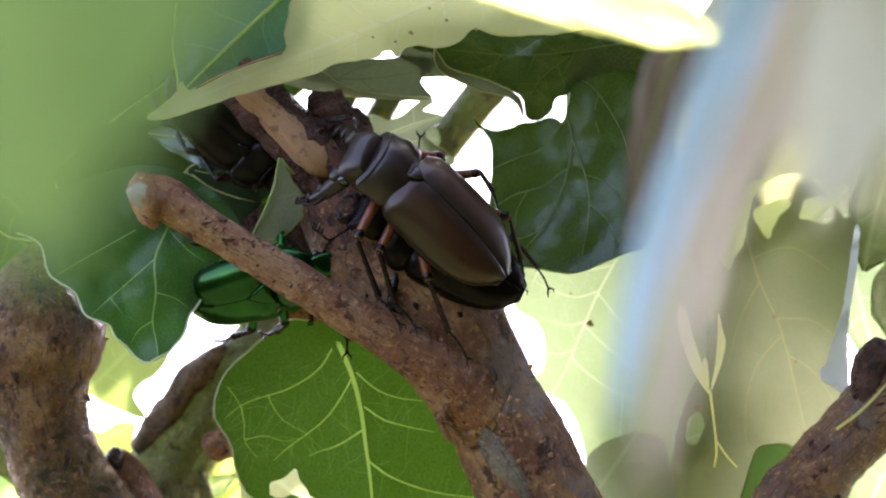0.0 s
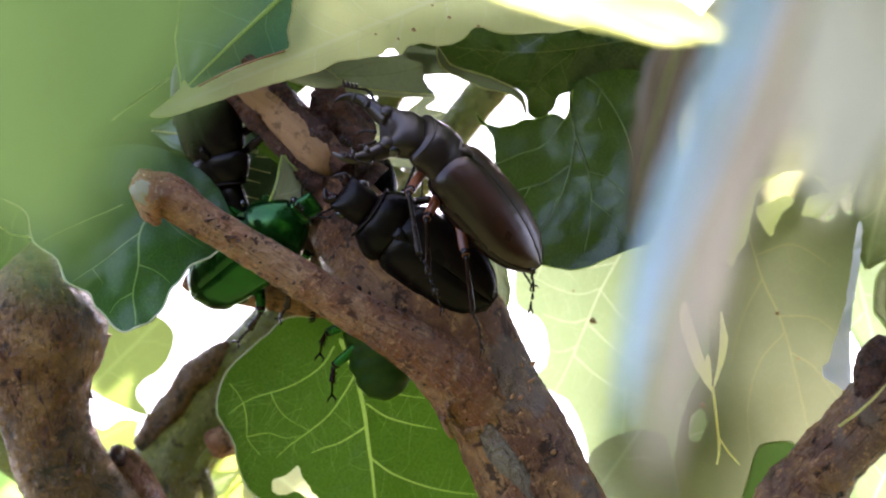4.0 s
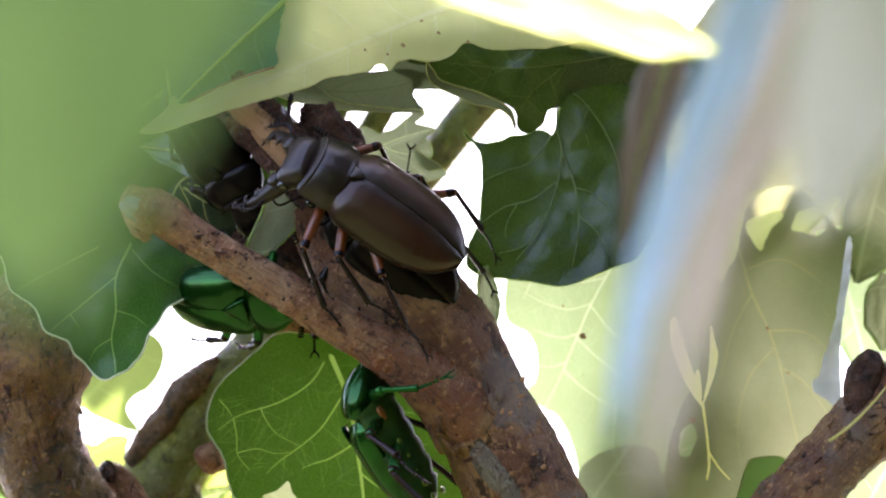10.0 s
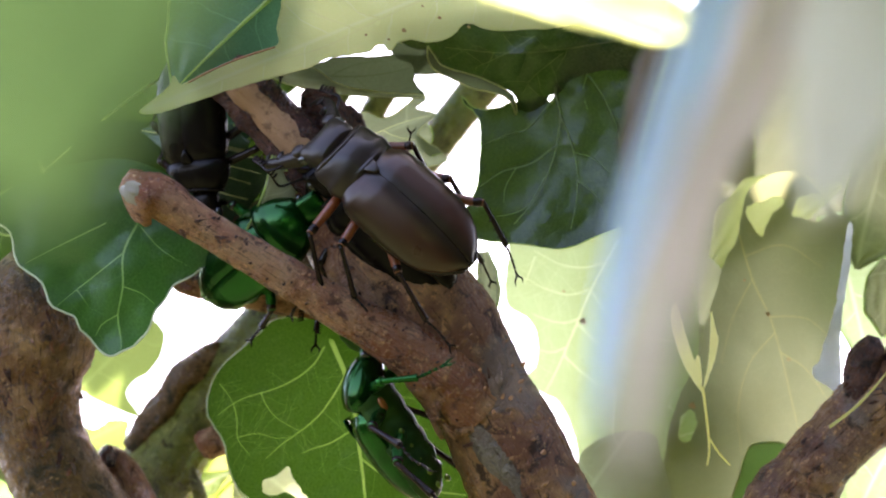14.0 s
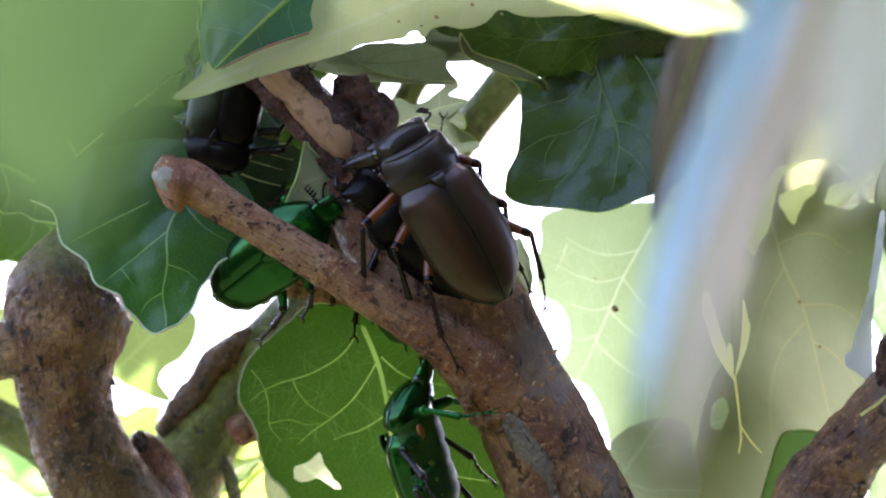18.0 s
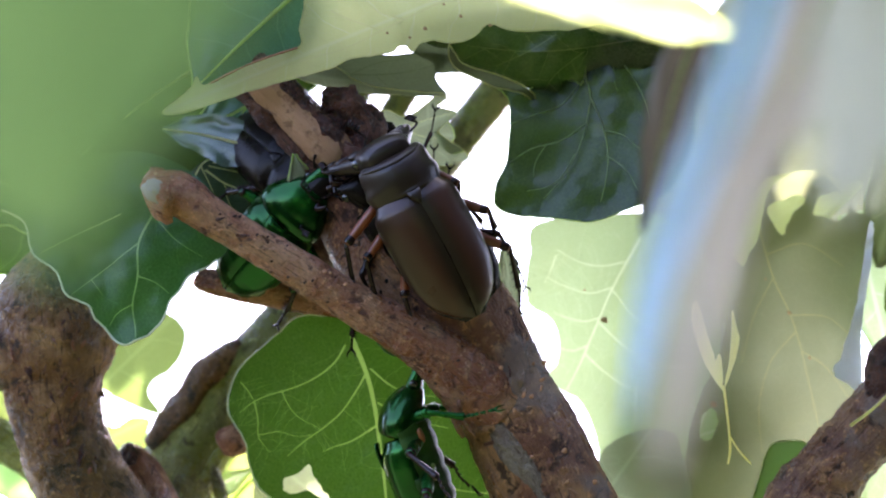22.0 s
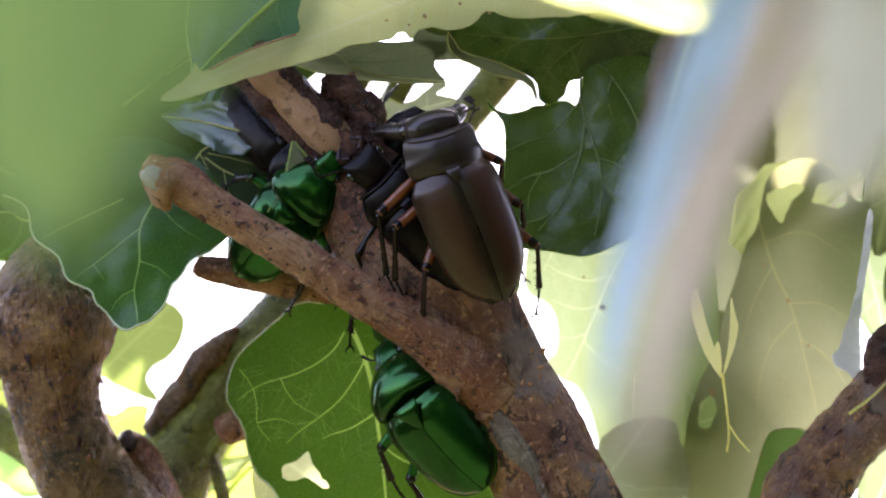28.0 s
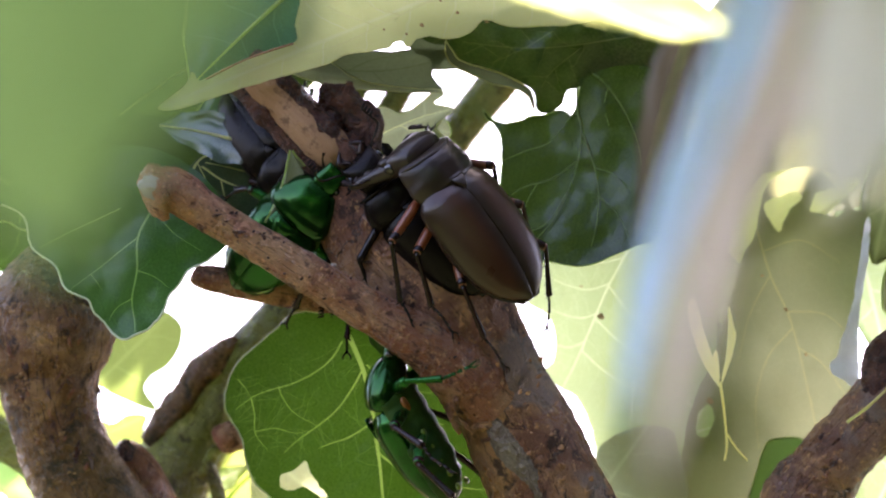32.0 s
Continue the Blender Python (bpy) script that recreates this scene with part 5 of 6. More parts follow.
DRY_STRAP = leaf([(1470, -100, -3740), (1380, 120, -3740), (1290, 340, -3740), (1255, 600, -3740)], [70, 80, 70, 50, 26, 4], [70, 70, 62, 46, 22, 4], M_DRY_LEAF, (0.2, 0.2), seed=72, label="dry pale brown leaf close to the lens", rim=False, rib=3.0)

VEIL_STRAP = leaf([(1330, 180, -5200), (1258, 400, -5200), (1196, 620, -5200), (1150, 860, -5200)], [26, 38, 42, 40, 32, 8], [26, 38, 42, 40, 32, 8], M_DRY_LEAF, (0.2, 0.2), seed=75, label="dry pale brown leaf close to the lens", rim=False, rib=0)

# brown specks on the leaves
spot_mesh = pore_mesh.copy()
spot_mesh.materials[0] = plain_material("brown leaf speck", (0.36, 0.23, 0.1), 0.8, 0.4, 900.0)
for x, y, d, r in ((1045, 573, 318, 8), (1238, 722, 280, 8), (1372, 560, 285, 5), (1100, 655, 320, 4), (1010, 520, 318, 3), (1408, 640, 285, 4), (1330, 500, 285, 3), (727, 58, -118, 5), (790, 36, -126, 4), (700, 74, -112, 3), (842, 52, -130, 4), (760, 15, -124, 3), (660, 66, -108, 3)):
    pore(x, y, d, r * 0.75, r * 0.65, 20, spot_mesh, "leaf_speck")

# ---- beetles: the head looks along +y, the back along +z, lengths in plan units ----
def loft(bm, rows, sides=24, power=2.0):
    """A closed body through rings (y, half width, height above, depth below, z of the middle)."""
    rings = []
    for y, hw, up, down, z in rows:
        ring = []
        for k in range(sides):
            a = 2 * math.pi * k / sides
            c, s = math.cos(a), math.sin(a)
            e = 2 / power
            ring.append(bm.verts.new(Vector((hw * math.copysign(abs(c) ** e, c), y, z + (up if s > 0 else down) * math.copysign(abs(s) ** e, s))) * UNIT))
        rings.append(ring)
    for a, b in zip(rings, rings[1:]):
        for k in range(sides):
            bm.faces.new((a[k], a[(k + 1) % sides], b[(k + 1) % sides], b[k]))
    bm.faces.new(reversed(rings[0]))
    bm.faces.new(rings[-1])
    bmesh.ops.recalc_face_normals(bm, faces=bm.faces[:])


def smooth_loft(rows, count=18, sides=24, power=2.0):
    bm = bmesh.new()
    loft(bm, spline(rows, count), sides, power)
    return bm


def elytron(side, long, half, high, blunt=0.0, ribs=0.0):
    """One wing case, from the seam over the back to the flank, with a turned-in rim."""
    bm = bmesh.new()
    nu, nv = 34, 16
    hw = [0.8, 0.98, 1.01, 1.01, 1.01, 1.01, 1.0, 0.98, 0.94, 0.86, 0.73, 0.5, 0.1]
    if blunt:
        hw = [0.8, 0.97, 1.0, 1.0, 0.98, 0.96, 0.94, 0.91, 0.87, 0.8, 0.68, 0.48, 0.12]
    hh = [0.7, 0.92, 1.0, 1.0, 0.99, 0.96, 0.9, 0.8, 0.66, 0.46, 0.16]
    rows = []
    for i in range(nu + 1):
        u = i / nu
        w, h = width_at(hw, u) * half, width_at(hh, u) * high
        row = []
        for j in range(nv + 2):
            a = min(j / nv, 1) * radians(104)
            x, z = w * math.sin(a) ** 0.9 if a > 0 else 0.0, h * math.cos(a)
            if ribs:
                z += ribs * math.sin(j / nv * 22) * math.sin(a)
            if j == 0:
                z -= 2.0
            if j == nv + 1:
                x, z = w * 0.86, z - 3
            row.append(bm.verts.new(Vector((side * (0.8 + x), -u * long, z)) * UNIT))
        rows.append(row)
    for a, b in zip(rows, rows[1:]):
        for k in range(nv + 1):
            quad = (a[k], b[k], b[k + 1], a[k + 1])
            bm.faces.new(quad if side < 0 else tuple(reversed(quad)))
    return bm


def line_part(name, pts, radii, material, parent, sides=9, steps=14, label="", flat=1.0):
    s = spline([(*p, r) for p, r in zip(pts, radii)], steps)
    bm = bmesh.new()
    tube(bm, [Vector(q[:3]) * UNIT for q in s], [q[3] * UNIT for q in s], sides)
    return part(name, bm, material, parent, label)


def leg(body, hip, knee, foot, toe, thick, thigh, shin):
    """A leg that turns at its hip: thigh, spiny shin and jointed foot with two claws."""
    hip, knee, foot, toe = (Vector(v) for v in (hip, knee, foot, toe))
    k, f, e = knee - hip, foot - hip, toe - hip
    top = line_part("leg", [(0, 0, 0), k * 0.35 + Vector((0, 0, 4)), k * 0.75, k], [thick * 0.85, thick * 1.08, thick * 1.0, thick * 0.8], thigh, body, label="")
    top.location = hip * UNIT
    line_part("knee", [k * 0.82, k * 0.93, k * 1.02], [thick * 0.9, thick * 0.98, thick * 0.6], shin, top, 9, 8)
    low = line_part("shin", [k, k * 0.7 + f * 0.3, k * 0.25 + f * 0.75, f], [thick * 0.5, thick * 0.5, thick * 0.6, thick * 0.72], shin, top)
    bm = bmesh.new()
    for q in (0.35, 0.55, 0.72, 0.9, 1.0):
        p = k.lerp(f, q)
        away = (f - k).cross(Vector((0, 0, 1))).normalized()
        tube(bm, [(p - away * 1) * UNIT, (p + away * thick * 1.1 + (f - k).normalized() * 5) * UNIT], [thick * 0.3 * UNIT, 0.3 * UNIT], 5)
    part("spines", bm, shin, top)
    bm = bmesh.new()
    for q in range(5):
        a, b = f.lerp(e, q / 5), f.lerp(e, (q + 0.92) / 5)
        sag = Vector((0, 0, 5 * math.sin(q / 4 * 3.14)))
        tube(bm, [(a + sag) * UNIT, (a.lerp(b, 0.6) + sag) * UNIT, (b + sag) * UNIT], [thick * 0.2 * UNIT, thick * 0.28 * UNIT, thick * 0.36 * UNIT], 6)
    away = (e - f).cross(Vector((0, 0, 1))).normalized()
    on = (e - f).normalized()
    for sgn in (1, -1):
        tube(bm, [e * UNIT, (e + on * 8 + away * sgn * 7) * UNIT, (e + on * 15 + away * sgn * 7 - Vector((0, 0, 6))) * UNIT], [2.2 * UNIT, 1.8 * UNIT, 0.4 * UNIT], 5)
    part("foot", bm, shin, top)
    return top


def feeler(body, base, elbow, tip, thick, material, leaves=4):
    base, elbow, tip = (Vector(v) for v in (base, elbow, tip))
    ob = line_part("antenna", [base, base.lerp(elbow, 0.5), elbow, elbow.lerp(tip, 0.55), tip], [thick, thick * 0.7, thick * 0.9, thick * 0.6, thick * 0.8], material, body, 6)
    bm = bmesh.new()
    on = (tip - elbow).normalized()
    away = on.cross(Vector((0, 0, 1))).normalized()
    for q in range(leaves):
        p = tip - on * q * thick * 2.4
        tube(bm, [p * UNIT, (p + away * thick * 2 + on) * UNIT, (p + away * thick * 4 + on * 2) * UNIT], [thick * 0.7 * UNIT, thick * 0.95 * UNIT, thick * 0.5 * UNIT], 6)
    part("antenna_club", bm, material, ob)
    return ob


def ball(name, at, radius, material, parent, squash=(1, 1, 1)):
    bm = bmesh.new()
    bmesh.ops.create_uvsphere(bm, u_segments=14, v_segments=10, radius=radius * UNIT)
    for v in bm.verts:
        v.co = Vector((v.co.x * squash[0], v.co.y * squash[1], v.co.z * squash[2])) + Vector(at) * UNIT
    return part(name, bm, material, parent)


def stag_beetle(label, male=True, size=1.0, shell=None, front=None, thigh=None, group="stag beetles"):
    """A stag beetle; the origin lies on the seam between its pronotum and wing cases."""
    shell, front, thigh = shell or M_STAG, front or M_STAG_HEAD, thigh or M_ORANGE
    k = size
    ob = tagged(empty("stag_beetle", Matrix.Identity(4)), label, "beetle", group)
    long, half, high = 246 * k, 79 * k, 50 * k
    part("abdomen", smooth_loft([(4, 30 * k, 10, 30 * k, -8), (-20 * k, 66 * k, 12, 44 * k, -6), (-110 * k, 82 * k, 14, 50 * k, -6), (-200 * k, 62 * k, 10, 34 * k, -6), (-246 * k, 20 * k, 6, 10 * k, -4)]), M_LEG, ob)
    for side in (-1, 1):
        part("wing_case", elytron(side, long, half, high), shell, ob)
    bm = bmesh.new()
    loft(bm, [(2, 14 * k, 2, 4, 41 * k), (-8, 12 * k, 2, 4, 45 * k), (-18, 7 * k, 2, 4, 47 * k), (-26, 1, 1, 1, 48 * k)], 12)
    part("scutellum", bm, shell, ob)
    w = (1.02 if male else 1.14) * k
    bm = smooth_loft([(-8, 50 * w, 36 * k, 34 * k, 0), (-2, 62 * w, 44 * k, 34 * k, 0), (8 * k, 67 * w, 45 * k, 34 * k, 0), (22 * k, 70 * w, 47 * k, 34 * k, 0), (36 * k, 66 * w, 47 * k, 34 * k, 0), (52 * k, 65 * w, 43 * k, 32 * k, 0), (66 * k, 61 * w, 37 * k, 28 * k, 0), (75 * k, 52 * w, 29 * k, 24 * k, 0)], 34, 56, 1.62)
    if not male:
        bm.free()
        bm = smooth_loft([(-8, 54 * w, 34 * k, 34 * k, 0), (-2, 64 * w, 42 * k, 34 * k, 0), (10 * k, 69 * w, 46 * k, 34 * k, 0), (26 * k, 68 * w, 46 * k, 34 * k, 0), (42 * k, 62 * w, 43 * k, 32 * k, 0), (58 * k, 52 * w, 37 * k, 28 * k, 0), (70 * k, 41 * w, 29 * k, 24 * k, 0), (77 * k, 30 * w, 20 * k, 18 * k, 0)], 34, 56, 2.0)
    for v in bm.verts:
        x, y = v.co.x / UNIT / k, v.co.y / UNIT / k
        if v.co.z > 0 and y > 4:
            v.co.z -= 3.0 * k * UNIT * math.exp(-(x / 12) ** 2)
        if y > 50:
            v.co.y -= 9 * k * UNIT * (1 - (x / 60) ** 2) * (y - 50) / 24
    chest = part("pronotum", bm, front, ob)
    bm = bmesh.new()
    tube(bm, [Vector((58 * k * math.sin(a), (66 - 9 * math.cos(a) ** 2) * k, 37 * k * math.cos(a))) * UNIT for a in np.linspace(-1.5, 1.5, 22)], [3.0 * k * UNIT] * 22, 8)
    part("collar", bm, front, chest)
    hw = 50 * k if male else 40 * k
    bm = smooth_loft([(60 * k, hw * 0.8, 20 * k, 22 * k, 0), (76 * k, hw * 0.96, 28 * k, 26 * k, 0), (100 * k, hw, 29 * k, 26 * k, 0), (122 * k, hw * 1.02, 24 * k, 22 * k, 0), (136 * k, hw * 0.98, 15 * k, 16 * k, -2), (142 * k, hw * 0.86, 7 * k, 8 * k, -4)], 24, 36, 2.6)
    for v in bm.verts:
        x, y = v.co.x / UNIT / hw, v.co.y / UNIT / k
        if y > 96:
            v.co.y -= (20 if male else 4) * k * UNIT * max(0, 1 - x * x) * (y - 96) / 40
            v.co.z -= (6 if male else 0) * k * UNIT * math.exp(-(x / 0.5) ** 2) * (y - 96) / 40 if v.co.z > 0 else 0
    head = part("head", bm, front, ob)
    for side in (-1, 1):
        ball("eye", (side * hw * 0.97, 110 * k, 2), 11 * k, M_EYE, head, (0.8, 1.1, 1))
        if male:
            bm = bmesh.new()
            s = spline([(side * 34 * k, 118 * k, -4, 18 * k), (side * 54 * k, 140 * k, -2, 15 * k), (side * 72 * k, 164 * k, 0, 11 * k), (side * 80 * k, 188 * k, 0, 8 * k), (side * 74 * k, 206 * k, -2, 4.5 * k), (side * 64 * k, 216 * k, -4, 1.4 * k)], 22)
            tube(bm, [Vector(q[:3]) * UNIT for q in s], [q[3] * UNIT for q in s], 12)
            for x, y, r in ((60, 156, 6), (72, 180, 3.2)):
                tube(bm, [Vector((side * (x + 8) * k, y * k, 5)) * UNIT, Vector((side * (x - 3) * k, (y + 3) * k, 9)) * UNIT, Vector((side * (x - 13) * k, (y + 8) * k, 8)) * UNIT], [r * 1.4 * k * UNIT, r * 0.9 * k * UNIT, 0.6 * UNIT], 7)
            part("mandible", bm, M_LEG if shell is M_BLACK else M_STAG_HEAD, head)
            ball("brow", (side * hw * 0.8, 124 * k, 14 * k), 13 * k, front, head, (1.1, 1, 0.6))
        else:
            line_part("mandible", [(side * 18 * k, 136 * k, -2), (side * 30 * k, 152 * k, 0), (side * 14 * k, 170 * k, 0)], [10 * k, 8 * k, 2 * k], M_LEG, head)
        feeler(head, (side * hw * 0.8, 128 * k, -6), (side * (hw + 44 * k), 156 * k, 6), (side * (hw + 40 * k), 200 * k, 14), 3.2 * k, M_LEG)
        line_part("palp", [(side * 12 * k, 138 * k, -14), (side * 18 * k, 156 * k, -18), (side * 16 * k, 168 * k, -24)], [3 * k, 2.6 * k, 2.2 * k], M_LEG, head, 6, 8)
    legs = []
    wide = (((38, 14, -26), (142, -12, -24), (176, -104, -74), (178, -158, -96)), ((50, -36, -32), (120, -62, -28), (140, -142, -78), (132, -198, -100)), ((46, -88, -34), (96, -152, -30), (118, -238, -70), (118, -296, -96)))
    close = (((38, 40, -26), (98, -22, -8), (88, -66, -60), (76, -104, -112)), ((50, -28, -32), (108, -100, -10), (110, -134, -46), (90, -176, -100)), ((46, -84, -34), (106, -180, -24), (92, -248, -78), (76, -290, -118)))
    for side, stance in ((-1, wide), (1, close)):
        for hip, knee, foot, toe in stance:
            q = [tuple(c * k * (side if n == 0 else 1) for n, c in enumerate(v)) for v in (hip, knee, foot, toe)]
            legs.append(leg(ob, *q, 8.6 * k, thigh, M_LEG))
    return ob, legs, (chest, head)


def flower_beetle(label, size=1.0, tuck=1.0, bend=0.0, group="green flower beetles"):
    """A green flower chafer: square wing cases, a tapering pronotum, a small square head and a ringed belly."""
    k = size
    ob = tagged(empty("flower_beetle", Matrix.Identity(4)), label, "beetle", group)
    rows = [(62 * k, 30 * k, 4, 22 * k, -6), (48 * k, 46 * k, 6, 32 * k, -5), (28 * k, 56 * k, 8, 40 * k, -4)]
    for n in range(30):
        u = n / 29
        ring = (1 - 0.06 * max(0, math.sin(u * 6.283 * 6.0))) * (1 if u < 0.8 else math.sqrt(max(0.02, 1 - ((u - 0.8) / 0.205) ** 2)))
        rows.append((10 - 190 * k * u, (67 - 26 * max(0, u - 0.6) * 2) * k * ring, 8, (48 - 22 * max(0, u - 0.6) * 2) * k * ring, -4))
    bm = bmesh.new()
    loft(bm, rows, 26)
    belly = part("belly", bm, M_BELLY, ob, "olive-green ringed belly")
    for side in (-1, 1):
        ball("belly_patch", (side * 44 * k, -6 * k, -34 * k), 12 * k, M_PATCH, belly, (0.8, 1.3, 0.5))
        for n in range(5 if bend > 20 else 0):
            ball("belly_spot", (side * (42 - 3 * n) * k, (-58 - 26 * n) * k, -36 * k), 8 * k, M_SPOT, belly, (1.2, 0.8, 0.5))
    for side in (-1, 1):
        part("wing_case", elytron(side, 180 * k, 68 * k, 44 * k, 0.16, 0.0), M_GREEN, ob)
    bm = bmesh.new()
    loft(bm, [(6, 24 * k, 4, 4, 42 * k), (-10, 19 * k, 5, 4, 45 * k), (-30 * k, 9 * k, 4, 4, 45 * k), (-44 * k, 1, 1, 1, 44 * k)], 12)
    part("scutellum", bm, M_GREEN, ob)
    chest = part("pronotum", smooth_loft([(0, 54 * k, 30 * k, 28 * k, 2), (6, 64 * k, 38 * k, 30 * k, 2), (26 * k, 66 * k, 41 * k, 30 * k, 2), (48 * k, 58 * k, 38 * k, 28 * k, 1), (68 * k, 45 * k, 29 * k, 24 * k, 0), (82 * k, 33 * k, 17 * k, 18 * k, -2)], 24, 36, 2.0), M_GREEN, ob)
    head = part("head", smooth_loft([(78 * k, 24 * k, 13 * k, 14 * k, -4), (92 * k, 25 * k, 12 * k, 13 * k, -5), (112 * k, 21 * k, 8 * k, 9 * k, -7), (122 * k, 20 * k, 4 * k, 5 * k, -8)], 14, 24, 3.2), M_GREEN, ob)
    for fore in (chest, head):
        fore.rotation_euler = (radians(-bend), 0, 0)
    for side in (-1, 1):
        ball("eye", (side * 25 * k, 90 * k, -5), 7 * k, M_EYE, head)
        line_part("antenna", [(side * 20 * k, 104 * k, -10), (side * 34 * k, 116 * k, -8), (side * 40 * k, 128 * k, -6)], [2.4 * k, 2 * k, 3.4 * k], M_LEG, head, 6, 8)
        front = ((34, 24, -32), (66, 26, -60), (62, 0, -112), (58, -6, -160)) if bend else ((34, 44, -22), (72, 56, -14), (92, 84, -40), (104, 108, -60))
        for hip, knee, foot, toe in (front, ((44, -14, -30), (100, -26, -14), (128, -74, -46), (140, -126, -66)), ((42, -62, -32), (96, -96, -16), (112, -168, -42), (120, -236, -58))):
            foot, toe = (tuple(b + (c - b) * tuck for b, c in zip(knee, v)) for v in (foot, toe))
            q = [tuple(c * k * (side if n == 0 else 1) for n, c in enumerate(v)) for v in (hip, knee, foot, toe)]
            leg(ob, *q, 9.5 * k, M_GREEN_LEG, M_GREEN_LEG if knee[1] > 0 else M_LEG)
    return ob


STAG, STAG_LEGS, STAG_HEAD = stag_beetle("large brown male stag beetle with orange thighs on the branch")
FEMALE, FEMALE_LEGS, FEMALE_HEAD = stag_beetle("glossy black female stag beetle under the male", False, 0.86, M_BLACK, M_BLACK, M_LEG)
CLIMBER, CLIMBER_LEGS, CLIMBER_HEAD = stag_beetle("black stag beetle climbing behind the broken stub", False, 0.82, M_BLACK, M_BLACK, M_LEG)
PEEPER, PEEPER_LEGS, PEEPER_HEAD = stag_beetle("dark stag beetle behind the torn bark", False, 0.72, M_BLACK, M_BLACK, M_LEG)
FEEDER = flower_beetle("shiny emerald green flower beetle behind the twig", 0.98, 0.6, 6.0)
HANGER = flower_beetle("shiny green flower beetle hanging below the fork", 1.1, 1.0, 30.0)
HIDER = flower_beetle("green flower beetle with a ringed belly behind the twig", 0.88, 0.4)


# ---- what moves ----
def seat(x, y, d, heading, roll, pitch):
    """The pose of a beetle whose back faces the lens and whose head points along heading (degrees from the right, turning left)."""
    c, s = math.cos(radians(heading)), math.sin(radians(heading))
    turn = Matrix(((s, c, 0, 0), (0, 0, -1, 0), (-c, s, 0, 0), (0, 0, 0, 1)))
    return Matrix.Translation(plan(x, y, d)) @ BASE.to_3x3().to_4x4() @ turn @ Matrix.Rotation(radians(roll), 4, "Y") @ Matrix.Rotation(radians(pitch), 4, "X")


# seconds, place on the plan, heading, roll and pitch in degrees
STAG_WAY = [
    (0, 715, 318, -165, 136, 30, 0),
    (1, 721, 316, -165, 136, 34, 0),
    (2, 741, 287, -165, 136, 45, 0),
    (2.5, 769, 285, -165, 133, 50, 0),
    (3, 785, 286, -165, 130, 58, 0),
    (4.5, 785, 291, -165, 131, 58, 0),
    (6, 764, 294, -165, 134, 56, 0),
    (6.5, 711, 290, -165, 138, 45, 0),
    (7, 650, 287, -165, 145, 40, 0),
    (8, 631, 294, -165, 146, 34, 0),
    (9, 623, 295, -165, 147, 32, 0),
    (10, 625, 300, -165, 146, 32, 0),
    (10.5, 629, 298, -165, 146, 30, 0),
    (11, 647, 300, -165, 139, 26, 0),
    (11.5, 659, 309, -165, 134, 20, -6),
    (12, 671, 298, -165, 131, 18, -12),
    (13, 669, 304, -165, 133, 18, -14),
    (14, 662, 312, -165, 134, 18, -14),
    (14.5, 657, 312, -165, 134, 18, -12),
    (16.5, 704, 346, -165, 124, 20, 0),
    (17, 710, 344, -165, 123, 20, 0),
    (18, 716, 346, -165, 122, 20, 0),
    (19, 710, 350, -165, 123, 18, 0),
    (20, 711, 350, -165, 123, 18, 0),
    (21, 696, 350, -165, 119, 16, 0),
    (22, 697, 349, -165, 119, 14, 0),
    (23, 706, 341, -165, 119, 14, 0),
    (24, 707, 347, -165, 119, 14, 0),
    (25, 763, 334, -165, 113, 16, 0),
    (25.5, 763, 331, -165, 112, 16, 0),
    (27.5, 765, 333, -165, 112, 12, 0),
    (28, 769, 331, -165, 113, 12, 0),
    (28.5, 761, 329, -165, 120, 24, -6),
    (29, 763, 322, -165, 123, 30, -6),
    (30, 764, 339, -165, 126, 32, -6),
    (31, 768, 335, -165, 125, 32, -6),
    (32, 773, 342, -165, 124, 32, -6),
]
FEMALE_WAY = [
    (0, 735, 425, -95, 154, 20, 0),
    (1, 728, 424, -95, 153, 16, 0),
    (2, 700, 425, -95, 149, 10, 0),
    (3, 695, 419, -95, 145, 0, 0),
    (6, 696, 402, -95, 141, 0, 0),
    (7, 662, 386, -80, 140, 0, 0),
    (9, 652, 380, -80, 139, 0, 0),
    (12, 668, 370, -80, 137, 0, 0),
    (14, 656, 376, -80, 136, 0, 0),
    (17, 672, 424, -80, 140, 10, 0),
    (20, 672, 408, -90, 142, 12, 0),
    (22, 684, 392, -90, 142, 14, 0),
    (23, 686, 386, -90, 142, 14, 0),
    (25, 700, 386, -90, 134, 10, 0),
    (28, 690, 388, -90, 135, 5, 0),
    (32, 696, 378, -90, 136, 10, 0),
]
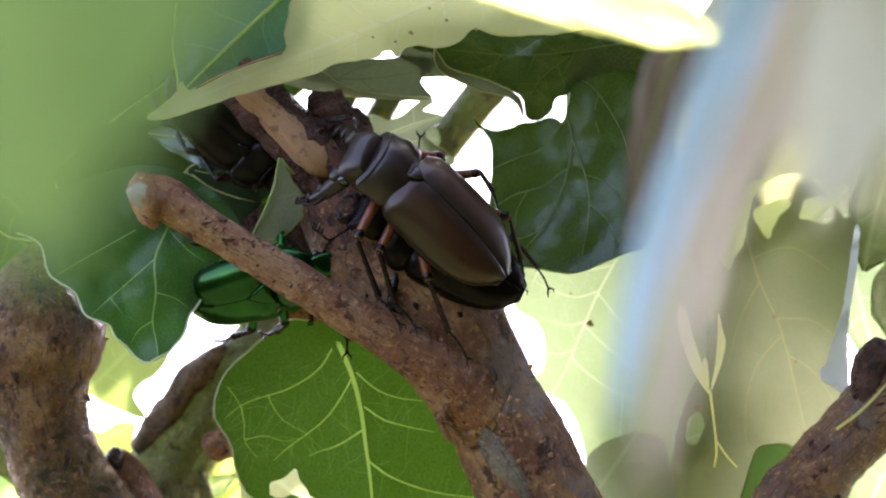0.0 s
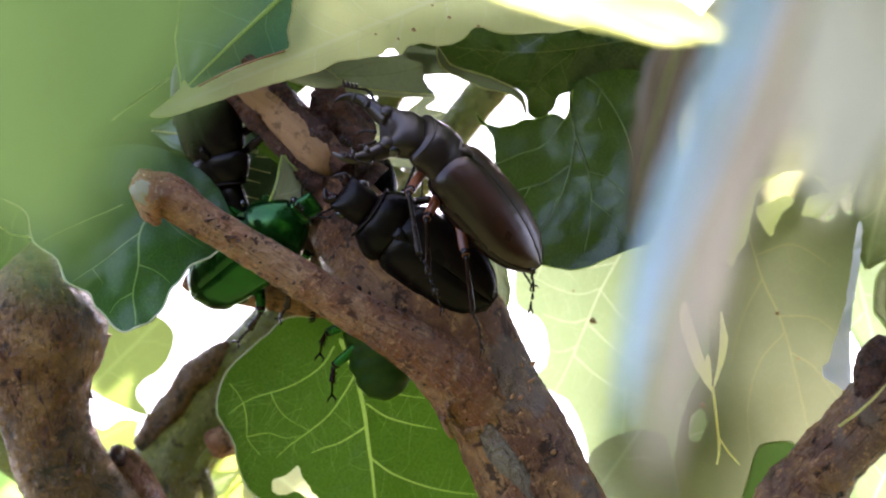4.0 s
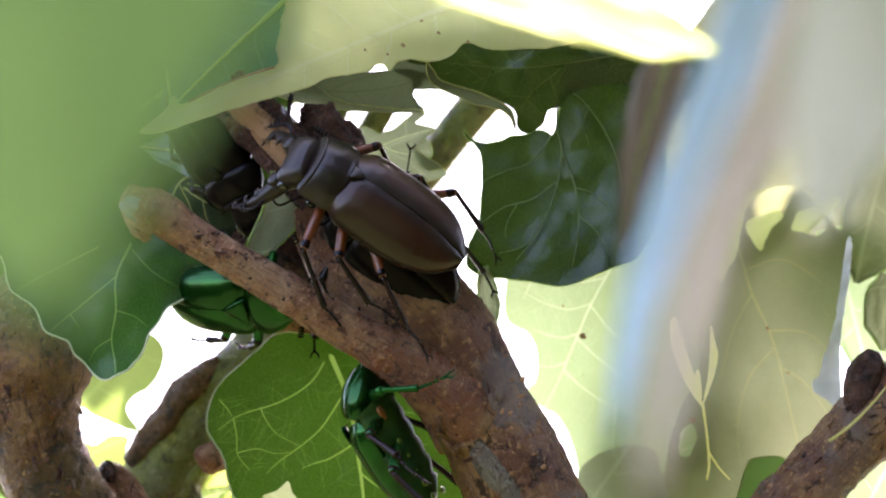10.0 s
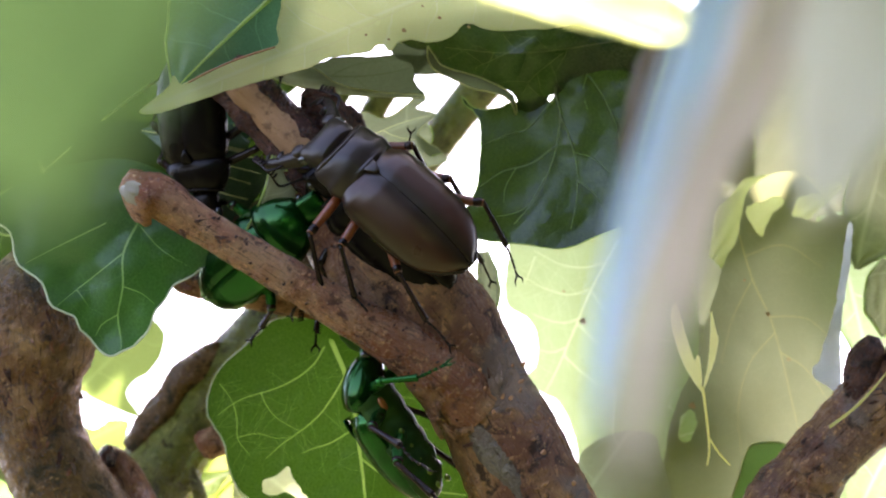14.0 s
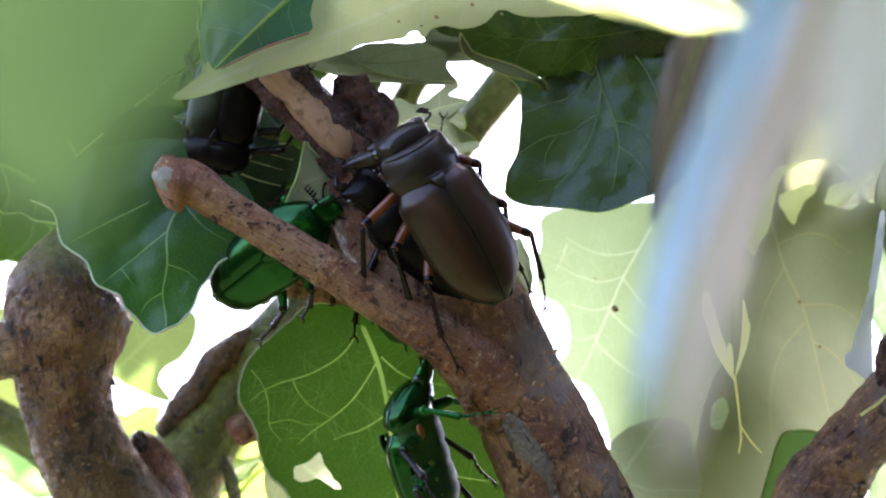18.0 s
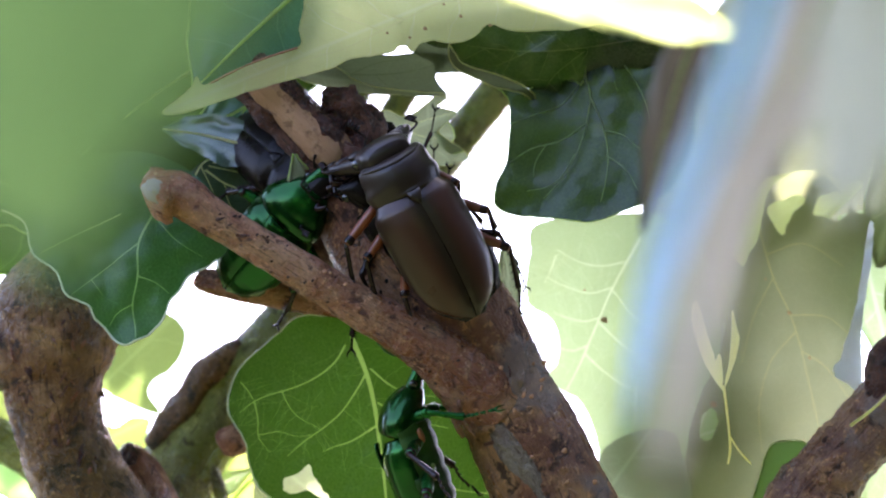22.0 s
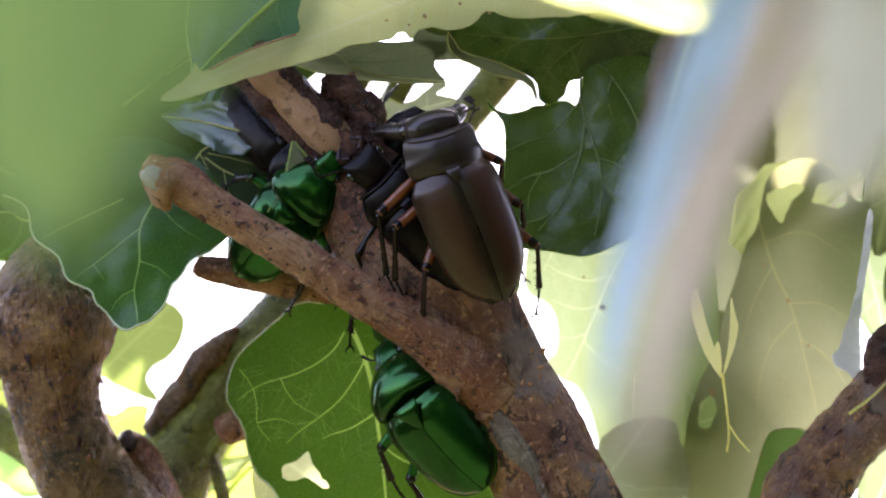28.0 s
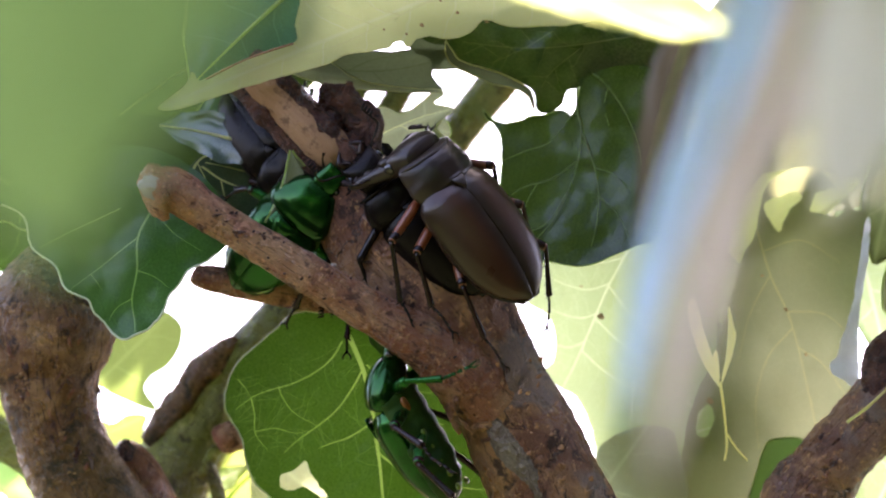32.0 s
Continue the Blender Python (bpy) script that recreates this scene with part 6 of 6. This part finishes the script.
CLIMBER_WAY = [
    (0, 446, 268, 25, -44, 10, 0),
    (2, 443, 273, 25, -46, 10, 0),
    (3, 410, 284, 25, -68, 30, 0),
    (6, 368, 287, 25, -79, 40, 0),
    (7, 373, 299, 25, -83, 40, 0),
    (8, 396, 292, 25, -72, 35, 0),
    (9, 413, 288, 25, -67, 30, 0),
    (10, 418, 288, 25, -60, 30, 0),
    (12, 435, 272, 25, -44, 15, 0),
    (13, 378, 294, 25, -85, 20, 0),
    (14, 362, 294, 25, -82, 30, 0),
    (14.5, 364, 292, 25, -85, 30, 0),
    (17, 330, 271, 25, -112, 20, 0),
    (18, 341, 283, 25, -101, 10, 0),
    (19, 360, 284, 25, -92, 10, 0),
    (20, 427, 284, 25, -65, 0, 30),
    (21, 476, 298, 25, -38, 0, 45),
    (22, 490, 307, 25, -39, 0, 48),
    (23, 512, 313, 25, -55, 0, 48),
    (24.5, 509, 317, 25, -53, 0, 40),
    (27.5, 494, 303, 60, -47, 0, 25),
    (28, 495, 301, 70, -47, 0, 30),
    (29.5, 482, 315, 75, -45, 0, 35),
    (30.5, 476, 308, 75, -45, 5, 38),
    (32, 481, 298, 60, -45, 10, 35),
]
PEEPER_WAY = [
    (0, 630, 440, 60, 262, 0, 0),
    (21, 625, 430, 60, 262, 0, 0),
    (22, 625, 395, 60, 260, 0, 0),
    (22.6, 625, 345, 60, 258, 0, 0),
    (23, 632, 322, 60, 258, 0, 0),
    (23.5, 640, 312, 60, 262, 0, 0),
    (24, 650, 304, 60, 266, 0, 0),
    (25, 650, 336, 60, 252, 0, 0),
    (25.5, 652, 340, 60, 250, 0, 0),
    (27.5, 650, 380, 60, 250, 0, 0),
    (28, 652, 384, 60, 246, 0, 0),
    (28.5, 648, 394, 60, 246, 0, 0),
    (29, 645, 402, 60, 246, 0, 0),
    (30.5, 635, 420, 60, 256, 0, 0),
    (32, 630, 440, 60, 262, 0, 0),
]
FEEDER_WAY = [
    (0, 486, 498, -25, 25, 25, 24),
    (1, 489, 478, -25, 25, 20, 24),
    (2, 491, 467, -25, 26, 10, 24),
    (3, 472, 452, -25, 29, 0, 24),
    (6, 458, 406, -25, 47, -5, 24),
    (6.5, 461, 440, -25, 33, 10, 24),
    (7, 438, 517, -25, 12, 30, 32),
    (8, 441, 522, -25, 12, 30, 32),
    (9, 454, 529, -25, 10, 30, 32),
    (10, 463, 508, -25, 13, 25, 32),
    (11, 455, 487, -25, 22, 15, 26),
    (12, 489, 445, -25, 33, 5, 26),
    (13, 499, 430, -25, 36, 0, 26),
    (14, 492, 429, -25, 38, -5, 26),
    (14.5, 494, 434, -25, 37, -5, 26),
    (17, 460, 466, -25, 35, 0, 26),
    (18, 461, 458, -25, 38, 0, 24),
    (19, 484, 434, -25, 39, -5, 24),
    (20, 480, 409, -25, 41, -5, 24),
    (21, 478, 392, -25, 45, -5, 24),
    (22, 480, 399, -25, 46, -5, 24),
    (23, 486, 397, -25, 47, -5, 24),
    (24, 491, 404, -25, 47, -5, 24),
    (25, 497, 394, -25, 47, -5, 24),
    (28, 499, 395, -25, 47, -5, 24),
    (30, 493, 400, -25, 46, -5, 24),
    (32, 501, 401, -25, 46, -5, 24),
]
HANGER_WAY = [
    (0, 650, 1500, -60, 104, -90, 0),
    (8.6, 654, 1486, -60, 104, -90, 0),
    (8.8, 651, 1135, -60, 103, -90, 0),
    (9, 648, 783, -60, 96, -90, 0),
    (9.3, 669, 726, -60, 115, -100, 0),
    (10, 665, 714, -60, 120, -105, 0),
    (11, 667, 712, -60, 126, -100, 0),
    (12, 682, 725, -60, 126, -100, 0),
    (13, 678, 732, -60, 125, -95, 0),
    (14, 667, 726, -60, 123, -105, 0),
    (14.5, 674, 724, -60, 122, -105, 0),
    (16.5, 668, 786, -60, 111, -108, 0),
    (17, 672, 790, -60, 110, -108, 0),
    (18, 680, 790, -60, 107, -108, 0),
    (19, 685, 785, -60, 105, -104, 0),
    (20, 682, 780, -60, 109, -104, 0),
    (21, 720, 822, -60, 102, -78, 0),
    (22, 688, 782, -60, 110, -96, 0),
    (23, 690, 765, -60, 116, -98, 0),
    (24, 666, 744, -60, 128, -105, 0),
    (25, 716, 828, -60, 111, -104, 0),
    (26.5, 712, 780, -60, 122, -60, 0),
    (28, 708, 742, -60, 130, -18, 0),
    (28.5, 700, 752, -60, 131, -22, 0),
    (29, 696, 750, -60, 130, -50, 0),
    (30, 684, 742, -60, 126, -86, 0),
    (30.5, 682, 740, -60, 125, -94, 0),
    (31, 680, 738, -60, 123, -98, 0),
    (32, 675, 735, -60, 121, -104, 0),
]
HIDER_WAY = [
    (0, 690, 480, 95, 97, 180, 0),
    (2.4, 684, 493, 95, 97, 180, 0),
    (3, 680, 574, 95, 97, 170, 0),
    (3.5, 673, 563, 95, 98, 170, 0),
    (4.5, 635, 556, 95, 100, 175, 0),
    (6, 601, 532, 95, 100, 180, 0),
    (7, 608, 529, 95, 100, 180, 0),
    (8, 616, 527, 95, 99, 180, 0),
    (8.6, 624, 516, 95, 99, 180, 0),
    (9.2, 634, 452, 95, 99, 180, 0),
    (14, 652, 474, 95, 95, 180, 0),
    (24, 681, 492, 95, 95, 180, 0),
    (25, 671, 618, 95, 101, 150, 0),
    (25.5, 667, 617, 95, 102, 150, 0),
    (26.5, 673, 505, 95, 97, 180, 0),
    (32, 671, 493, 95, 97, 180, 0),
]
# leaves in the wind: seconds, drift right, down and away, lean towards the lens and swing
DARK_LEAF_SWAY = [(0, 0, 0, 0, 0, 0), (6, 0, -4, 0, 0, 0), (7, 5, -5, 0, -1.5, 0), (7.5, -2, 0, 0, 0, 0), (10.5, -4, 0, 0, 0, 0), (11, -4, -15, 0, -2, 0), (12, -8, -13, 0, -2, -1), (13, -12, -9, 0, -2, -1), (14, -8, -28, 0, -5, 0),
                  (14.5, -8, -28, 0, -6, 0), (16.5, -2, -36, 0, -9, 0), (17, 5, -44, 0, -12, 0), (19, 6, -46, 0, -13, 0), (23, 7, -48, 0, -13, 0), (23.5, 9, -48, 0, -12, 0), (24, 9, -22, 0, -7, 0), (25, 8, -16, 0, -5, 0), (27.5, 0, -2, 0, -0.5, 0), (32, -2, 0, 0, 0, 0)]
LEFT_LEAF_SWAY = [(0, 0, 0, 0, 0, 0), (2, -4, -10, 0, -3, 1), (3, -10, -14, 0, -6, 2), (3.5, -17, -30, 0, -12, 3), (6, -26, -28, 0, -12, 4), (7, -42, -8, 0, -4, 4), (8, -37, 8, 0, 0, 3), (9, -36, -2, 0, 0, 3), (10, -50, 10, 0, 0, 2), (10.6, -60, 10, 0, 0, 2), (11.5, -31, 2, 0, 0, 3),
                  (12.5, -34, -6, 0, 0, 3), (14.5, -35, -2, 0, 0, 3), (16.5, -28, 2, 0, 0, 2), (17, -15, -14, 0, -2, 2), (19, -22, -17, 0, -4, 2), (21, -42, -15, 0, -6, 3), (24, -46, -14, 0, -6, 3), (28, -40, -18, 0, -6, 3), (32, -40, -18, 0, -6, 3)]
TOP_LEAF_SWAY = [(0, 0, 0, 0, 0, 0), (3, 0, -6, 0, 0, 0), (3.5, 0, 1, 0, 0, 0), (7, 1, 2, 0, 0, 0), (8, 0, 0, 0, 0, 0), (9, 0, 7, 0, 0, 0), (10, 0, 2, 0, 0, 0), (12, -1, 1, 0, 0, 0), (14, -1, -6, 0, 0, 0), (16.5, -1, -12, 0, 0, 0), (18, 1, -7, 0, 0, 0), (19, 2, -1, 0, 0, 0), (25, 0, -2, 0, 0, 0), (30, 0, -5, 0, 0, 0), (30.5, 0, -10, 0, 0, 0), (32, 0, -3, 0, 0, 0)]
FRONT_LEAF_SWAY = [(0, 0, 0, 0, 0, 0), (3.5, 0, 0, 0, 0, 0), (6, -6, -8, 0, 0, 0), (9, 10, 12, 0, 0, 0), (10, 25, 60, 0, 0, 0), (10.5, 40, 110, 0, 0, 0), (11, 25, 60, 0, 0, 0), (12, 10, 0, 0, 0, 0), (14.5, 10, -70, 0, 0, 0), (17, -20, -60, 0, 0, 0), (19, -10, -10, 0, 0, 0), (23, 10, 10, 0, 0, 0), (23.6, 20, 60, 0, 0, 0), (25, 25, 70, 0, 0, 0), (26, 10, 20, 0, 0, 0), (28, 10, 0, 0, 0, 0), (32, 10, 0, 0, 0, 0)]
STRAP_SWAY = [(0, 0, 0, 0, 0, 0), (10, 10, 0, 0, 0, 0), (12, -20, 0, 0, 0, -1), (13, -30, 0, 0, 0, -2), (14.5, -60, 0, 0, 0, -2), (16.5, -10, 0, 0, 0, 0), (19, 0, 0, 0, 0, 0), (25, 0, 0, 0, 0, 0), (27.5, -50, 0, 0, 0, 0), (28.5, -45, 0, 0, 0, 0), (30, -15, 0, 0, 0, 0), (32, -5, 0, 0, 0, 0)]


def sway(ob, rows):
    """Keys a leaf: it drifts, leans and swings about the end of its stalk."""
    home = WORLD[ob.name]
    f = (BASE.inverted() @ home.translation).y
    walk(ob, [(t, Matrix.Translation(BASE.to_3x3() @ Vector((dx * UNIT * f, dd * UNIT, -dy * UNIT * f))) @ home @ Matrix.Rotation(radians(lean), 4, "X") @ Matrix.Rotation(radians(swing), 4, "Y")) for t, dx, dy, dd, lean, swing in rows])


def gait(legs, rows, way, swing):
    """Keys the legs at their hips while the beetle shifts its stand."""
    rnd = random.Random(len(way) + int(swing * 10))
    for n, ob in enumerate(legs):
        hip = ob.location.copy()
        steps = [(t, Matrix.Translation(hip) @ pose(0, 0, 0, rnd.uniform(-swing, swing), rnd.uniform(-swing, swing) * 0.6, rnd.uniform(-swing, swing))) for t, *_ in rows]
        walk(ob, steps)


def nod(fore, rows):
    """Keys a beetle's fore body: it bends at the waist (turn) and nods at the neck (down)."""
    neck = Vector((0, 76, 0)) * UNIT
    for ob, share in zip(fore, (0, 1)):
        walk(ob, [(t, pose(0, 0, 0, 0, 0, turn) @ Matrix.Translation(neck) @ pose(0, 0, 0, down * share, 0, turn * 0.3 * share) @ Matrix.Translation(-neck)) for t, down, turn in rows])


def motions():
    for ob, way in ((STAG, STAG_WAY), (FEMALE, FEMALE_WAY), (CLIMBER, CLIMBER_WAY), (PEEPER, PEEPER_WAY), (FEEDER, FEEDER_WAY), (HANGER, HANGER_WAY), (HIDER, HIDER_WAY)):
        walk(ob, [(t, seat(*row)) for t, *row in way])
    gait(STAG_LEGS, STAG_WAY, STAG_WAY, 9.0)
    gait(CLIMBER_LEGS, CLIMBER_WAY, CLIMBER_WAY, 12.0)
    nod(STAG_HEAD, [(0, -65, 14), (1, -58, 14), (2, -36, 20), (3, -30, 24), (6, -30, 24), (7, -62, 16), (8, -74, 12), (9, -70, 10), (10, -56, 8), (12, -34, 4), (14.5, -42, 2), (16.5, -78, 0), (23, -76, 0), (28, -76, -6), (32, -72, 4)])
    sway(DARK_LEAF, DARK_LEAF_SWAY)
    sway(LEFT_LEAF, LEFT_LEAF_SWAY)
    sway(TOP_LEAF, TOP_LEAF_SWAY)
    sway(FRONT_LEAF, FRONT_LEAF_SWAY)
    sway(BLUE_STRAP, STRAP_SWAY)
    sway(DRY_STRAP, STRAP_SWAY)
    sway(VEIL_STRAP, STRAP_SWAY)


motions()
